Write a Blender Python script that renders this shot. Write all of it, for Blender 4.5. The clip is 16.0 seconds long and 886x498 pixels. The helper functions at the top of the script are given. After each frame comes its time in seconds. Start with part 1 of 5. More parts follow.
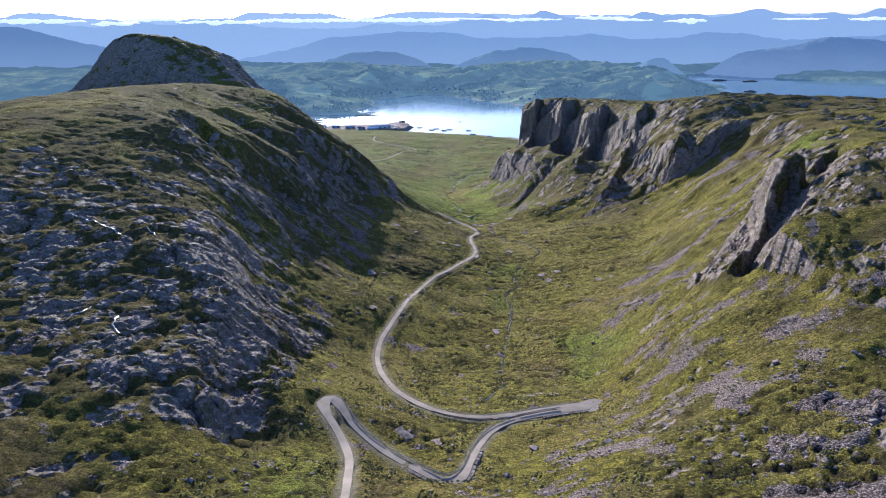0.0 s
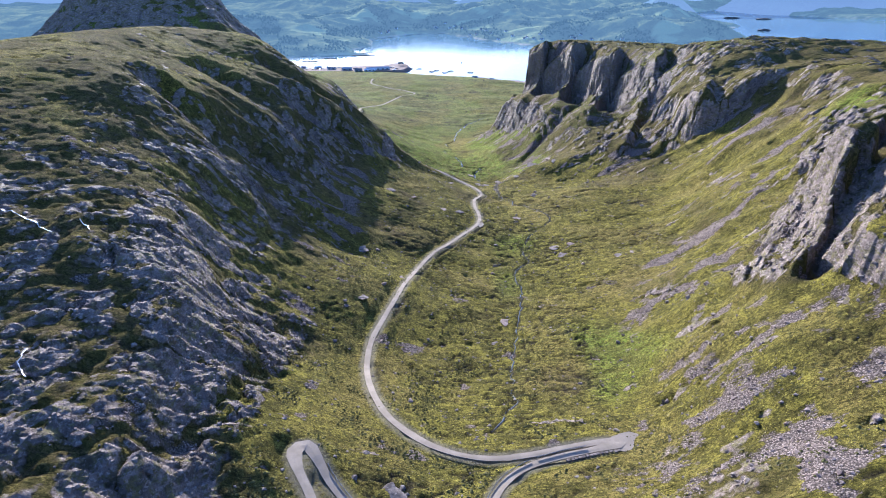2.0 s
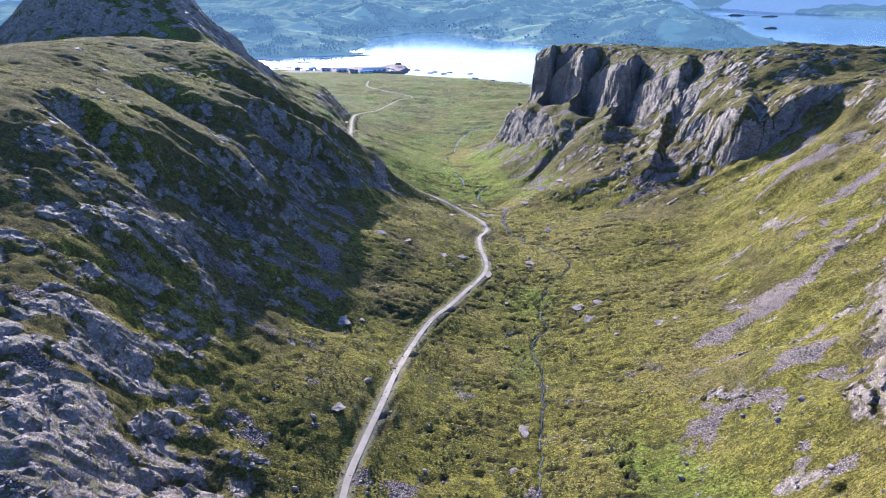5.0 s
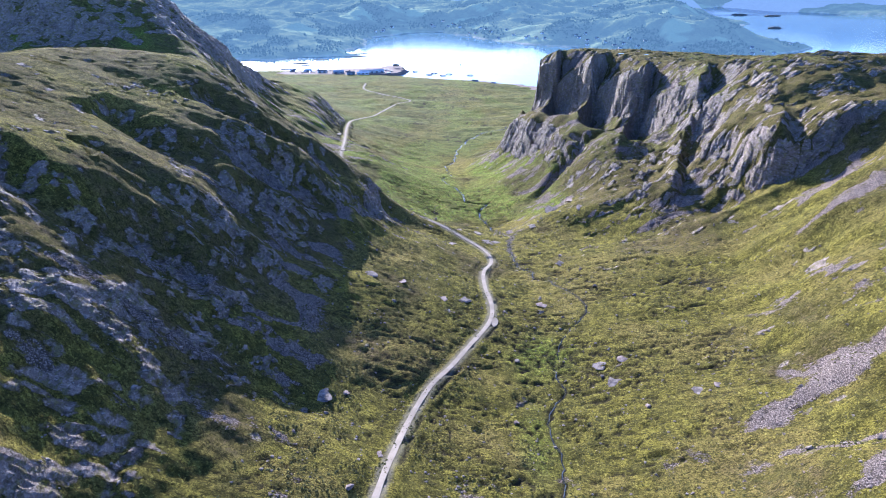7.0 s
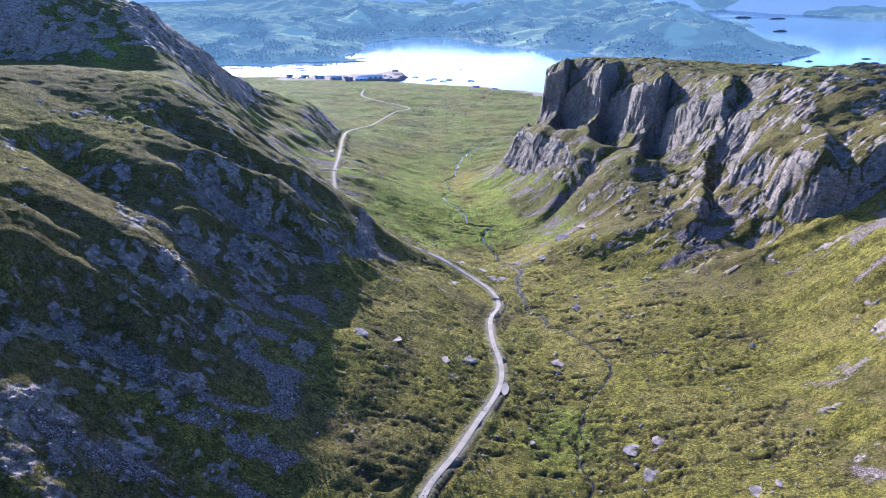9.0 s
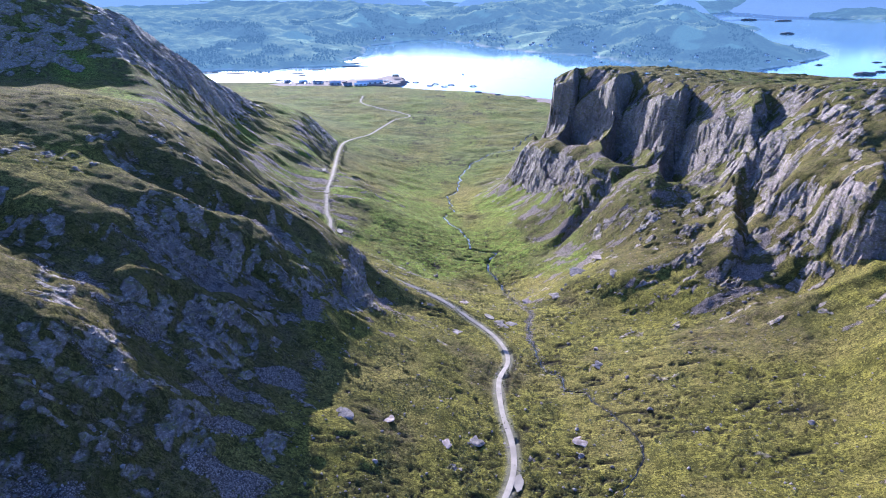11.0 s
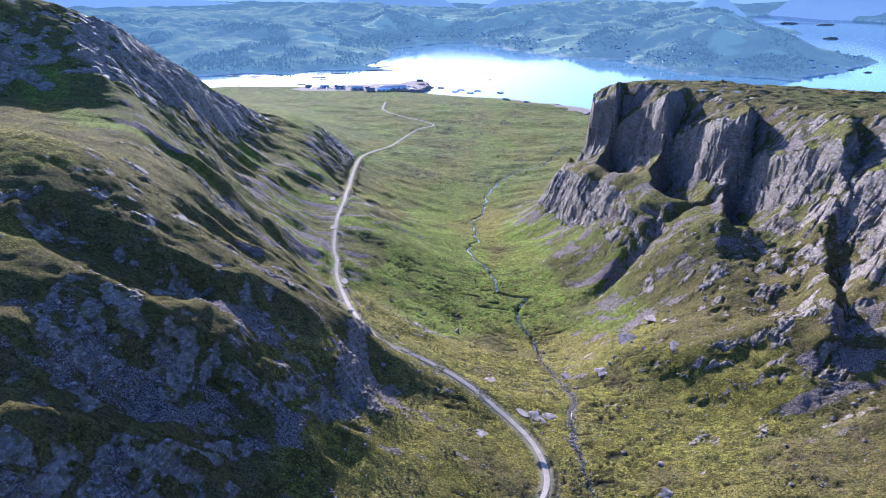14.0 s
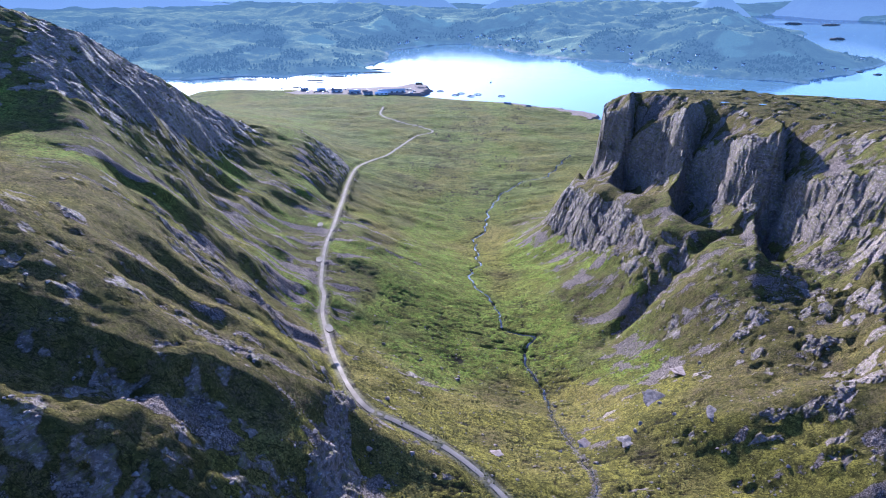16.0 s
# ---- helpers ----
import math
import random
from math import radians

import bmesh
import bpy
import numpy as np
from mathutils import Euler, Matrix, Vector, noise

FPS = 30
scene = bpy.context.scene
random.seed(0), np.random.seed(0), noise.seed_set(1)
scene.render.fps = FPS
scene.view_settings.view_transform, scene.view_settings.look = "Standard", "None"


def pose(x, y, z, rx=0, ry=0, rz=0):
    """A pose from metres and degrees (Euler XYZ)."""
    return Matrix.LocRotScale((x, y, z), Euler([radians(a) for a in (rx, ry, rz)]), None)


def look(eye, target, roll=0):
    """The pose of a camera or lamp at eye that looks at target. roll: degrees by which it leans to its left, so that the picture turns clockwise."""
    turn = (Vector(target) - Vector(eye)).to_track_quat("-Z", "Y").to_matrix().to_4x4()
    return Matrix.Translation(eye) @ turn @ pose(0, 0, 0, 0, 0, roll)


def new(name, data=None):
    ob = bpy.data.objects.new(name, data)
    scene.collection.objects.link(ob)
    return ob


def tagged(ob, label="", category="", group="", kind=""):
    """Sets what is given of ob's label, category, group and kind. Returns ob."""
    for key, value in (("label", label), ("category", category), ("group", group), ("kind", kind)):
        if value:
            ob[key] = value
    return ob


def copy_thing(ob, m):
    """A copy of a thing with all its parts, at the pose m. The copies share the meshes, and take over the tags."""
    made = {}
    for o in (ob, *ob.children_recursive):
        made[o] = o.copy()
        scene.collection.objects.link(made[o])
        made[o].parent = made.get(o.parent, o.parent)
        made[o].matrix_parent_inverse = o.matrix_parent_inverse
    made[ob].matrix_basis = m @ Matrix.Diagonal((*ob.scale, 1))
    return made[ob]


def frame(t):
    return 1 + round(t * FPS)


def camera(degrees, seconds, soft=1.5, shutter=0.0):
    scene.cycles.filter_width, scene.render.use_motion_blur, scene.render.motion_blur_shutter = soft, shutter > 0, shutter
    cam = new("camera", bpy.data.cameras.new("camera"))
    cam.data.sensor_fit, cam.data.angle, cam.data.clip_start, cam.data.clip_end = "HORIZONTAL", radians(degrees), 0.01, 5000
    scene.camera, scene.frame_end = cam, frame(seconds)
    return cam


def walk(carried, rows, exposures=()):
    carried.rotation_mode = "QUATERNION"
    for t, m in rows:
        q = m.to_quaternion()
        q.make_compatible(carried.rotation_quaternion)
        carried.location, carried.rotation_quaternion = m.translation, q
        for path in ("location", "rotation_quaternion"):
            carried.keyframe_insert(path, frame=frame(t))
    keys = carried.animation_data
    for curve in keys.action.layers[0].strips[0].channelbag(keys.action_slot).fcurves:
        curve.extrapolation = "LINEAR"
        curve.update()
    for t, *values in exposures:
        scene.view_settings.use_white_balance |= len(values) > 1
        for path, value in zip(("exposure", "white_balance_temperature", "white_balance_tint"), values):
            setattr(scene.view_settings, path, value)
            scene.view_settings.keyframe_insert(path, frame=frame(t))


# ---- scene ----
cam = camera(70.3, 16.0, soft=1.0)
METRES, EYE, TILT, LEAN, TURN = 400.0, 348.0, -20.3, 0.0, 0.0
ROWS = [
    (0.0, 0.0, 0.0, 0.0, 0.0, 0.0, -0.0),
    (0.5, -0.0003, 0.0282, 0.0105, 0.0, -2.32, -0.02),
    (1.0, -0.0005, 0.0569, 0.0212, 0.02, -4.74, -0.03),
    (1.5, -0.0007, 0.086, 0.0322, 0.04, -5.19, -0.05),
    (2.0, -0.0008, 0.1142, 0.0426, 0.03, -5.25, -0.08),
    (2.5, -0.001, 0.1436, 0.0535, 0.0, -5.32, -0.07),
    (3.0, -0.0013, 0.1729, 0.0643, -0.02, -5.39, -0.05),
    (3.5, -0.0015, 0.2025, 0.0752, -0.03, -5.45, -0.03),
    (4.0, -0.0017, 0.2321, 0.0859, -0.03, -5.49, -0.01),
    (4.5, -0.002, 0.2618, 0.0966, -0.03, -5.5, 0.03),
    (7.0, -0.0029, 0.4088, 0.1525, -0.15, -5.65, 0.09),
    (7.5, -0.003, 0.4381, 0.1635, -0.14, -5.62, 0.1),
    (8.0, -0.0032, 0.4674, 0.1745, -0.15, -5.58, 0.11),
    (8.5, -0.0034, 0.4968, 0.1854, -0.15, -5.52, 0.13),
    (9.0, -0.0034, 0.526, 0.1964, -0.12, -5.46, 0.19),
    (11.5, -0.0015, 0.6728, 0.2516, 0.14, -5.31, 0.29),
    (12.0, -0.0012, 0.7021, 0.2626, 0.55, -5.31, 0.1),
    (12.5, -0.001, 0.7315, 0.2723, 1.38, -5.27, -0.2),
    (13.0, -0.0015, 0.7612, 0.2823, 2.24, -5.29, -0.54),
    (13.5, -0.002, 0.7909, 0.2925, 2.22, -5.28, -0.55),
    (14.0, -0.0025, 0.8202, 0.3035, 2.22, -5.26, -0.57),
    (14.5, -0.0033, 0.8495, 0.3144, 2.22, -5.24, -0.55),
    (15.0, -0.0041, 0.8789, 0.3253, 2.22, -5.24, -0.53),
    (15.5, -0.0048, 0.9082, 0.3364, 2.22, -5.27, -0.51),
    (16.0, -0.0052, 0.9376, 0.3474, 2.23, -5.3, -0.5),
]
EXPOSURES = [(0.0, 1.42, 5400, 16), (1.0, 1.84, 5350, 16), (1.5, 1.88, 5320, 16), (4.0, 2.00, 5220, 17), (8.0, 2.11, 5030, 20), (12.5, 2.07, 4950, 21), (16.0, 1.86, 4900, 22)]
walk(cam, [(t, pose(0, 0, EYE, TILT, LEAN, TURN) @ pose(METRES * x, METRES * y, METRES * z, 90 + pitch, roll, yaw)) for t, x, y, z, yaw, pitch, roll in ROWS], EXPOSURES)

# ---- world, sun and exposure ----
SUN_AZ, SUN_EL = -17.0, 17.5
world = bpy.data.worlds.new("sky")
scene.world = world
world.use_nodes = True
wn = world.node_tree.nodes
sky = wn.new("ShaderNodeTexSky")
sky.sky_type, sky.sun_disc = "NISHITA", False
sky.sun_elevation, sky.sun_rotation = radians(SUN_EL), radians(SUN_AZ)
sky.altitude, sky.air_density, sky.dust_density, sky.ozone_density = 300, 1.0, 1.4, 4.0
wn["Background"].inputs["Strength"].default_value = 0.102
cool = wn.new("ShaderNodeMix")
cool.data_type, cool.blend_type = "RGBA", "MULTIPLY"
cool.inputs[0].default_value, cool.inputs[7].default_value = 1.0, (0.93, 0.98, 1.13, 1)
world.node_tree.links.new(sky.outputs[0], cool.inputs[6])
world.node_tree.links.new(cool.outputs[2], wn["Background"].inputs["Color"])
sun = new("sun", bpy.data.lights.new("sun", "SUN"))
sun.data.energy, sun.data.angle, sun.data.color = 5.0, radians(0.53), (1.0, 0.91, 0.75)
sun_way = Vector((math.sin(radians(SUN_AZ)) * math.cos(radians(SUN_EL)), math.cos(radians(SUN_AZ)) * math.cos(radians(SUN_EL)), math.sin(radians(SUN_EL))))
sun.matrix_world = look(sun_way * 900, (0, 0, 0))


# ---- materials ----
class Mat:
    """A node material with short calls for its nodes."""

    def __init__(self, name, rough=0.9, spec=0.3):
        self.m = bpy.data.materials.new(name)
        self.m.use_nodes = True
        self.t = self.m.node_tree
        self.b = self.t.nodes["Principled BSDF"]
        self.b.inputs["Roughness"].default_value = rough
        self.b.inputs["Specular IOR Level"].default_value = spec
        self.co = self.t.nodes.new("ShaderNodeNewGeometry").outputs["Position"]

    def put(self, value, socket):
        if isinstance(value, (int, float)):
            socket.default_value = value
        elif isinstance(value, tuple):
            socket.default_value = (*value, 1) if len(value) == 3 and len(socket.default_value) == 4 else value
        else:
            self.t.links.new(value, socket)

    def noise(self, scale, detail=4, rough=0.55, co=None, stretch=None, dist=0.0):
        n = self.t.nodes.new("ShaderNodeTexNoise")
        src = co or self.co
        if stretch:
            mp = self.t.nodes.new("ShaderNodeMapping")
            mp.inputs["Scale"].default_value = stretch
            self.t.links.new(src, mp.inputs["Vector"])
            src = mp.outputs[0]
        self.t.links.new(src, n.inputs["Vector"])
        n.inputs["Scale"].default_value, n.inputs["Detail"].default_value = 1.0 / scale, detail
        n.inputs["Roughness"].default_value, n.inputs["Distortion"].default_value = rough, dist
        return n.outputs["Fac"]

    def cells(self, scale, feature="F1", out="Distance", stretch=None):
        n = self.t.nodes.new("ShaderNodeTexVoronoi")
        n.feature = feature
        src = self.co
        if stretch:
            mp = self.t.nodes.new("ShaderNodeMapping")
            mp.inputs["Scale"].default_value = stretch
            self.t.links.new(src, mp.inputs["Vector"])
            src = mp.outputs[0]
        self.t.links.new(src, n.inputs["Vector"])
        n.inputs["Scale"].default_value = 1.0 / scale
        return n.outputs[out]

    def attr(self, name):
        n = self.t.nodes.new("ShaderNodeAttribute")
        n.attribute_name = name
        return n.outputs["Fac"]

    def ramp(self, value, lo, hi, to_lo=0.0, to_hi=1.0):
        n = self.t.nodes.new("ShaderNodeMapRange")
        n.interpolation_type = "SMOOTHSTEP"
        for k, v in zip((0, 1, 2, 3, 4), (value, lo, hi, to_lo, to_hi)):
            self.put(v, n.inputs[k])
        return n.outputs[0]

    def math(self, op, a, b=0.0, c=0.0):
        n = self.t.nodes.new("ShaderNodeMath")
        n.operation = op
        for k, v in zip((0, 1, 2), (a, b, c)):
            self.put(v, n.inputs[k])
        return n.outputs[0]

    def mix(self, fac, a, b):
        n = self.t.nodes.new("ShaderNodeMix")
        n.data_type = "RGBA"
        self.put(fac, n.inputs[0])
        self.put(a, n.inputs[6])
        self.put(b, n.inputs[7])
        return n.outputs[2]

    def bump(self, height, distance, strength=1.0, normal=None):
        n = self.t.nodes.new("ShaderNodeBump")
        n.inputs["Strength"].default_value, n.inputs["Distance"].default_value = strength, distance
        self.put(height, n.inputs["Height"])
        if normal is not None:
            self.t.links.new(normal, n.inputs["Normal"])
        return n.outputs[0]

    def done(self, colour, normal=None, rough=None):
        self.put(colour, self.b.inputs["Base Color"])
        if normal is not None:
            self.t.links.new(normal, self.b.inputs["Normal"])
        if rough is not None:
            self.put(rough, self.b.inputs["Roughness"])
        return self.m


def rock_colour(k, grain):
    """Grey-mauve sandstone with pale lichen and dark wet streaks."""
    patch = k.noise(7, 7, 0.68)
    base = k.mix(k.ramp(patch, 0.35, 0.68), (0.122, 0.092, 0.078), (0.262, 0.200, 0.168))
    base = k.mix(k.ramp(k.attr("tone"), 0.15, 0.9, 0, 0.55), base, (0.32, 0.248, 0.210))
    base = k.mix(k.ramp(grain, 0.50, 0.60, 0, 0.8), base, (0.42, 0.338, 0.285))
    base = k.mix(k.ramp(k.noise(1.3, 5, 0.7), 0.36, 0.45, 0.5, 0), base, (0.09, 0.080, 0.072))
    streak = k.noise(2.2, 4, 0.6, stretch=(1, 1, 0.18))
    return k.mix(k.ramp(streak, 0.58, 0.75, 0, 0.3), base, (0.05, 0.047, 0.05))


def land_material():
    k = Mat("moor_and_rock", 1.0, 0.02)
    grain = k.noise(1.1, 6, 0.75)
    mid = k.noise(4.5, 5, 0.6)
    wide = k.noise(38, 4, 0.55)
    tuft = k.noise(0.8, 5, 0.82)
    # Turf: lime on wet flushes, olive grass, brown heather.
    turf = k.mix(k.ramp(mid, 0.36, 0.64), (0.088, 0.075, 0.020), (0.235, 0.200, 0.036))
    turf = k.mix(k.ramp(wide, 0.46, 0.64), turf, (0.205, 0.160, 0.046))
    turf = k.mix(k.math("MULTIPLY", k.attr("lush"), k.ramp(mid, 0.25, 0.6)), turf, (0.150, 0.205, 0.028))
    heath = k.attr("heath")
    turf = k.mix(k.math("MULTIPLY", heath, k.ramp(mid, 0.3, 0.62)), turf, (0.120, 0.088, 0.046))
    turf = k.mix(k.ramp(tuft, 0.48, 0.57, 0, 0.85), turf, (0.040, 0.036, 0.010))
    turf = k.mix(k.ramp(k.noise(16, 5, 0.65, stretch=(1, 1.6, 1)), 0.48, 0.66, 0, 0.65), turf, (0.085, 0.076, 0.020))
    turf = k.mix(k.ramp(k.noise(0.9, 5, 0.82), 0.54, 0.62, 0, k.math("MULTIPLY_ADD", heath, -0.5, 0.8)), turf, (0.36, 0.31, 0.065))
    turf = k.mix(k.math("MULTIPLY", k.attr("moss"), 0.75), turf, k.mix(k.ramp(k.noise(12, 7, 0.75, stretch=(0.7, 1.4, 1)), 0.42, 0.58), (0.034, 0.040, 0.014), (0.125, 0.132, 0.040)))
    rock = rock_colour(k, grain)
    # Heather and grass in the joints and on the small ledges of the rock.
    ledge = k.mix(k.ramp(k.noise(3.1, 5, 0.7), 0.4, 0.6), (0.095, 0.078, 0.050), (0.190, 0.162, 0.066))
    rock = k.mix(k.ramp(k.noise(2.6, 7, 0.74, stretch=(0.8, 0.8, 1.7)), 0.48, 0.56, 0, 0.9), rock, ledge)
    turf = k.mix(k.ramp(k.noise(2.8, 7, 0.78), 0.53, 0.57, 0, 0.7), turf, (0.050, 0.046, 0.014))
    # Thin dark terracettes and sheep tracks along the slope.
    for size, wide, dark in ((5.2, 0.020, 0.85), (2.4, 0.026, 0.6)):
        line = k.math("ABSOLUTE", k.math("SUBTRACT", k.noise(size, 3, 0.55, stretch=(0.32, 1.35, 0.8), dist=0.6), 0.5))
        turf = k.mix(k.ramp(line, 0.0, wide, dark, 0), turf, (0.030, 0.028, 0.010))
    # Scree and loose stones.
    stone = k.cells(0.5, "F1", "Color")
    pebble = k.mix(k.ramp(k.cells(0.5), 0.25, 0.6), (0.33, 0.262, 0.225), (0.075, 0.060, 0.052))
    pebble = k.mix(k.ramp(stone, 0.3, 0.9, 0, 0.6), pebble, (0.185, 0.145, 0.125))
    fac_rock = k.ramp(k.math("ADD", k.attr("rock"), k.math("MULTIPLY_ADD", mid, 1.1, -0.55)), 0.40, 0.58)
    fac_scree = k.ramp(k.math("ADD", k.attr("scree"), k.math("MULTIPLY_ADD", k.noise(2.4, 7, 0.8, stretch=(0.5, 1.2, 1)), 2.4, -1.2)), 0.42, 0.62)
    col = k.mix(fac_rock, turf, rock)
    col = k.mix(fac_scree, col, pebble)
    col = k.mix(k.attr("peat"), col, (0.028, 0.023, 0.018))
    col = k.mix(k.attr("verge"), col, (0.19, 0.165, 0.12))
    crack = k.cells(3.2, "DISTANCE_TO_EDGE", "Distance", stretch=(1.0, 0.55, 1.5))
    n = k.bump(k.math("MULTIPLY", mid, fac_rock), 1.6, 0.7)
    n = k.bump(k.math("MULTIPLY", k.ramp(crack, 0.0, 0.10), fac_rock), 0.4, 0.7, n)
    n = k.bump(grain, 0.7, 1.0, n)
    n = k.bump(tuft, 0.9, 1.0, n)
    n = k.bump(k.math("MULTIPLY", k.cells(0.5), fac_scree), -0.4, 1.0, n)
    # Bare sandstone is damp and shines a little towards the low sun; turf does not.
    k.put(k.ramp(fac_rock, 0.0, 1.0, 0.02, 0.06), k.b.inputs["Specular IOR Level"])
    return k.done(col, n, k.ramp(fac_rock, 0.0, 1.0, 1.0, 0.75))


def water_material(name, colour, rough, wave, size):
    k = Mat(name, rough, 0.5)
    k.b.inputs["IOR"].default_value = 1.33
    n = k.bump(k.noise(size, 3, 0.6, stretch=(1, 0.6, 1)), wave, 0.6)
    return k.done(colour, n)


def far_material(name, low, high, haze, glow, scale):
    """Hills across the water; miles of hazy air are painted in as emission."""
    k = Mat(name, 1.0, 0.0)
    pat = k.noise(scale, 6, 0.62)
    # Painted haze: the emission turns paler low down between the ranges.
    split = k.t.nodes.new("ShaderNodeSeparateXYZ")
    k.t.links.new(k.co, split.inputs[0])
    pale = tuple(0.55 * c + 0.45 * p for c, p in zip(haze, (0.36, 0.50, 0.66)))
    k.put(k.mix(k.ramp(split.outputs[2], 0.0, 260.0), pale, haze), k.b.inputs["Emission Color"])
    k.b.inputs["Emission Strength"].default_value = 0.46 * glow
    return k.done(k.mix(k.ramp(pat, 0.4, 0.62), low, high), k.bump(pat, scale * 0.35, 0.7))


LAND = land_material()
LOCH = water_material("loch_water", (0.10, 0.175, 0.225), 0.09, 0.010, 9.0)
BURN = water_material("burn_water", (0.012, 0.012, 0.014), 0.18, 0.03, 0.6)


def road_material():
    k = Mat("worn_asphalt", 1.0, 0.03)
    fine = k.noise(0.35, 4, 0.7)
    col = k.mix(k.ramp(k.noise(6, 4, 0.6), 0.35, 0.7), (0.200, 0.164, 0.126), (0.268, 0.222, 0.174))
    col = k.mix(k.ramp(fine, 0.45, 0.75, 0, 0.5), col, (0.17, 0.155, 0.15))
    return k.done(col, k.bump(fine, 0.05, 0.5))


ROAD = road_material()


def pchip(xs, ys, q):
    """Monotone cubic through (xs, ys), held flat past the ends."""
    xs, ys, q = np.asarray(xs, float), np.asarray(ys, float), np.asarray(q, float)
    h = np.diff(xs)
    d = np.diff(ys) / h
    m = np.zeros_like(ys)
    ok = d[:-1] * d[1:] > 0
    w1, w2 = 2 * h[1:] + h[:-1], h[1:] + 2 * h[:-1]
    den = np.where(ok, w1 / np.where(ok, d[:-1], 1) + w2 / np.where(ok, d[1:], 1), 1)
    m[1:-1] = np.where(ok, (w1 + w2) / den, 0)
    m[0], m[-1] = d[0], d[-1]
    q = np.clip(q, xs[0], xs[-1])
    i = np.clip(np.searchsorted(xs, q, side="right") - 1, 0, len(h) - 1)
    t = (q - xs[i]) / h[i]
    return ((1 + 2 * t) * (1 - t) ** 2 * ys[i] + t * (1 - t) ** 2 * h[i] * m[i]
            + t * t * (3 - 2 * t) * ys[i + 1] + t * t * (t - 1) * h[i] * m[i + 1])


# The lie of the land: lines that run down the valley, each as (y, x, z).
LINES = {}
LINES["back_left"] = [(-150, -650, 200.0), (300, -650, 170), (600, -560, 215), (720, -515, 238), (803, -500, 242), (900, -520, 215), (1100, -750, 90.0), (1600, -800, 40.0), (1950, -900, -10.0), (2400, -900, -30.0)]
LINES["high_left"] = [(-150, -270, 300.0), (60, -260, 288.0), (163, -250, 287.1), (229, -250, 296.0), (294, -240, 300.0), (365, -235, 302.0), (430, -225, 301.5), (531, -215, 296.0), (590, -235, 288), (640, -262, 276), (700, -305, 271), (750, -340, 300), (803, -372, 329), (865, -385, 320.0), (982, -400, 250.0), (1070, -420, 200.0), (1250, -450, 150.0), (1500, -520, 95.0), (1900, -650, 14), (2030, -650, 7.0), (2090, -650, 5.5), (2140, -650, -6), (2250, -650, -25), (2400, -650, -30)]
LINES["crest_left"] = [(-150, -140, 285.0), (60, -130, 270.0), (163, -135, 267.7), (229, -150, 279.2), (294, -152, 285.9), (365, -158, 297.3), (430, -155, 282.9), (500, -148, 277.9), (563, -160, 287.9), (620, -165, 268.0), (700, -205, 262.0), (803, -273, 304.0), (865, -269, 283.4), (982, -274, 229), (1070, -265, 180.0), (1250, -300, 130.0), (1500, -380, 80.0), (1900, -500, 14), (2030, -500, 7.0), (2090, -500, 5.5), (2140, -500, -6), (2250, -500, -25), (2400, -500, -30)]
LINES["brow_left"] = [(-150, -80, 285), (60, -72, 264), (120, -75, 254.3), (150, -72, 253.8), (180, -77, 254.7), (207, -80, 258), (240, -97, 264.2), (270, -108, 266.8), (300, -117, 269.1), (330, -110, 263.6), (360, -105, 253), (385, -103, 254), (403, -100, 259), (418, -106, 261), (433, -108, 257), (460, -107, 260.5), (490, -106, 257.6), (513, -92, 253.3), (545, -95, 249.4), (565, -92, 244.1), (610, -92, 220), (680, -120, 197), (702, -130, 200), (760, -150, 187), (850, -182, 181), (950, -200, 173), (1070, -208, 168), (1250, -240, 120), (1500, -320, 70), (1900, -450, 14), (2030, -450, 7), (2090, -450, 5.5), (2140, -450, -6), (2250, -450, -25), (2400, -450, -30)]
LINES["face_left"] = [(-150, -55, 282), (60, -50, 260), (120, -55, 249.2), (150, -60, 244.2), (180, -64, 243.5), (207, -66, 243.6), (250, -72, 228.2), (304, -78, 227.8), (354, -76, 224), (393, -74, 222), (430, -68, 217), (472, -62, 212), (531, -62, 220), (555, -52, 211), (577, -54, 209), (606, -64, 201), (650, -80, 176), (726, -100, 158), (800, -114, 150), (900, -138, 146), (1067, -185, 158), (1250, -210, 105), (1500, -280, 60), (1900, -400, 14), (2030, -400, 7), (2090, -400, 5.5), (2140, -400, -6), (2250, -400, -25), (2400, -400, -30)]
LINES["toe_left"] = [(-150, -35, 280), (60, -32, 258), (120, -37, 243.6), (150, -48, 236.5), (170, -42, 235.4), (207, -50, 226.8), (250, -50, 212.5), (304, -43, 211.2), (354, -44, 201), (393, -30, 197.4), (470, -38, 199.6), (520, -22, 188), (560, -31, 183), (583, -41, 190), (606, -50, 181), (650, -60, 164), (726, -82, 148.6), (800, -98, 148.3), (888, -108, 137.6), (1000, -120, 112), (1250, -150, 75), (1500, -220, 48), (1900, -300, 14), (2030, -300, 7), (2090, -300, 5.5), (2140, -300, -6), (2250, -300, -25), (2400, -300, -30)]
LINES["floor"] = [(-150, 10, 290.0), (60, 10, 262.1), (120, 15, 239.9), (150, 10, 227.0), (180, 8, 219.2), (205, 6, 211.8), (250, 20, 199.4), (300, 35, 190.0), (380, 50, 180.4), (450, 58, 175.4), (510, 50, 168.2), (580, 45, 158.5), (636, 47, 138.2), (700, 42, 116.9), (765, 32, 115.4), (870, 22, 100.9), (1000, 8, 75.2), (1250, 0, 55.0), (1500, 10, 36.0), (1750, 40, 22.0), (1890, 55, 12), (1960, 55, 4), (2000, 55, -3), (2150, 60, -25), (2400, 60, -30)]
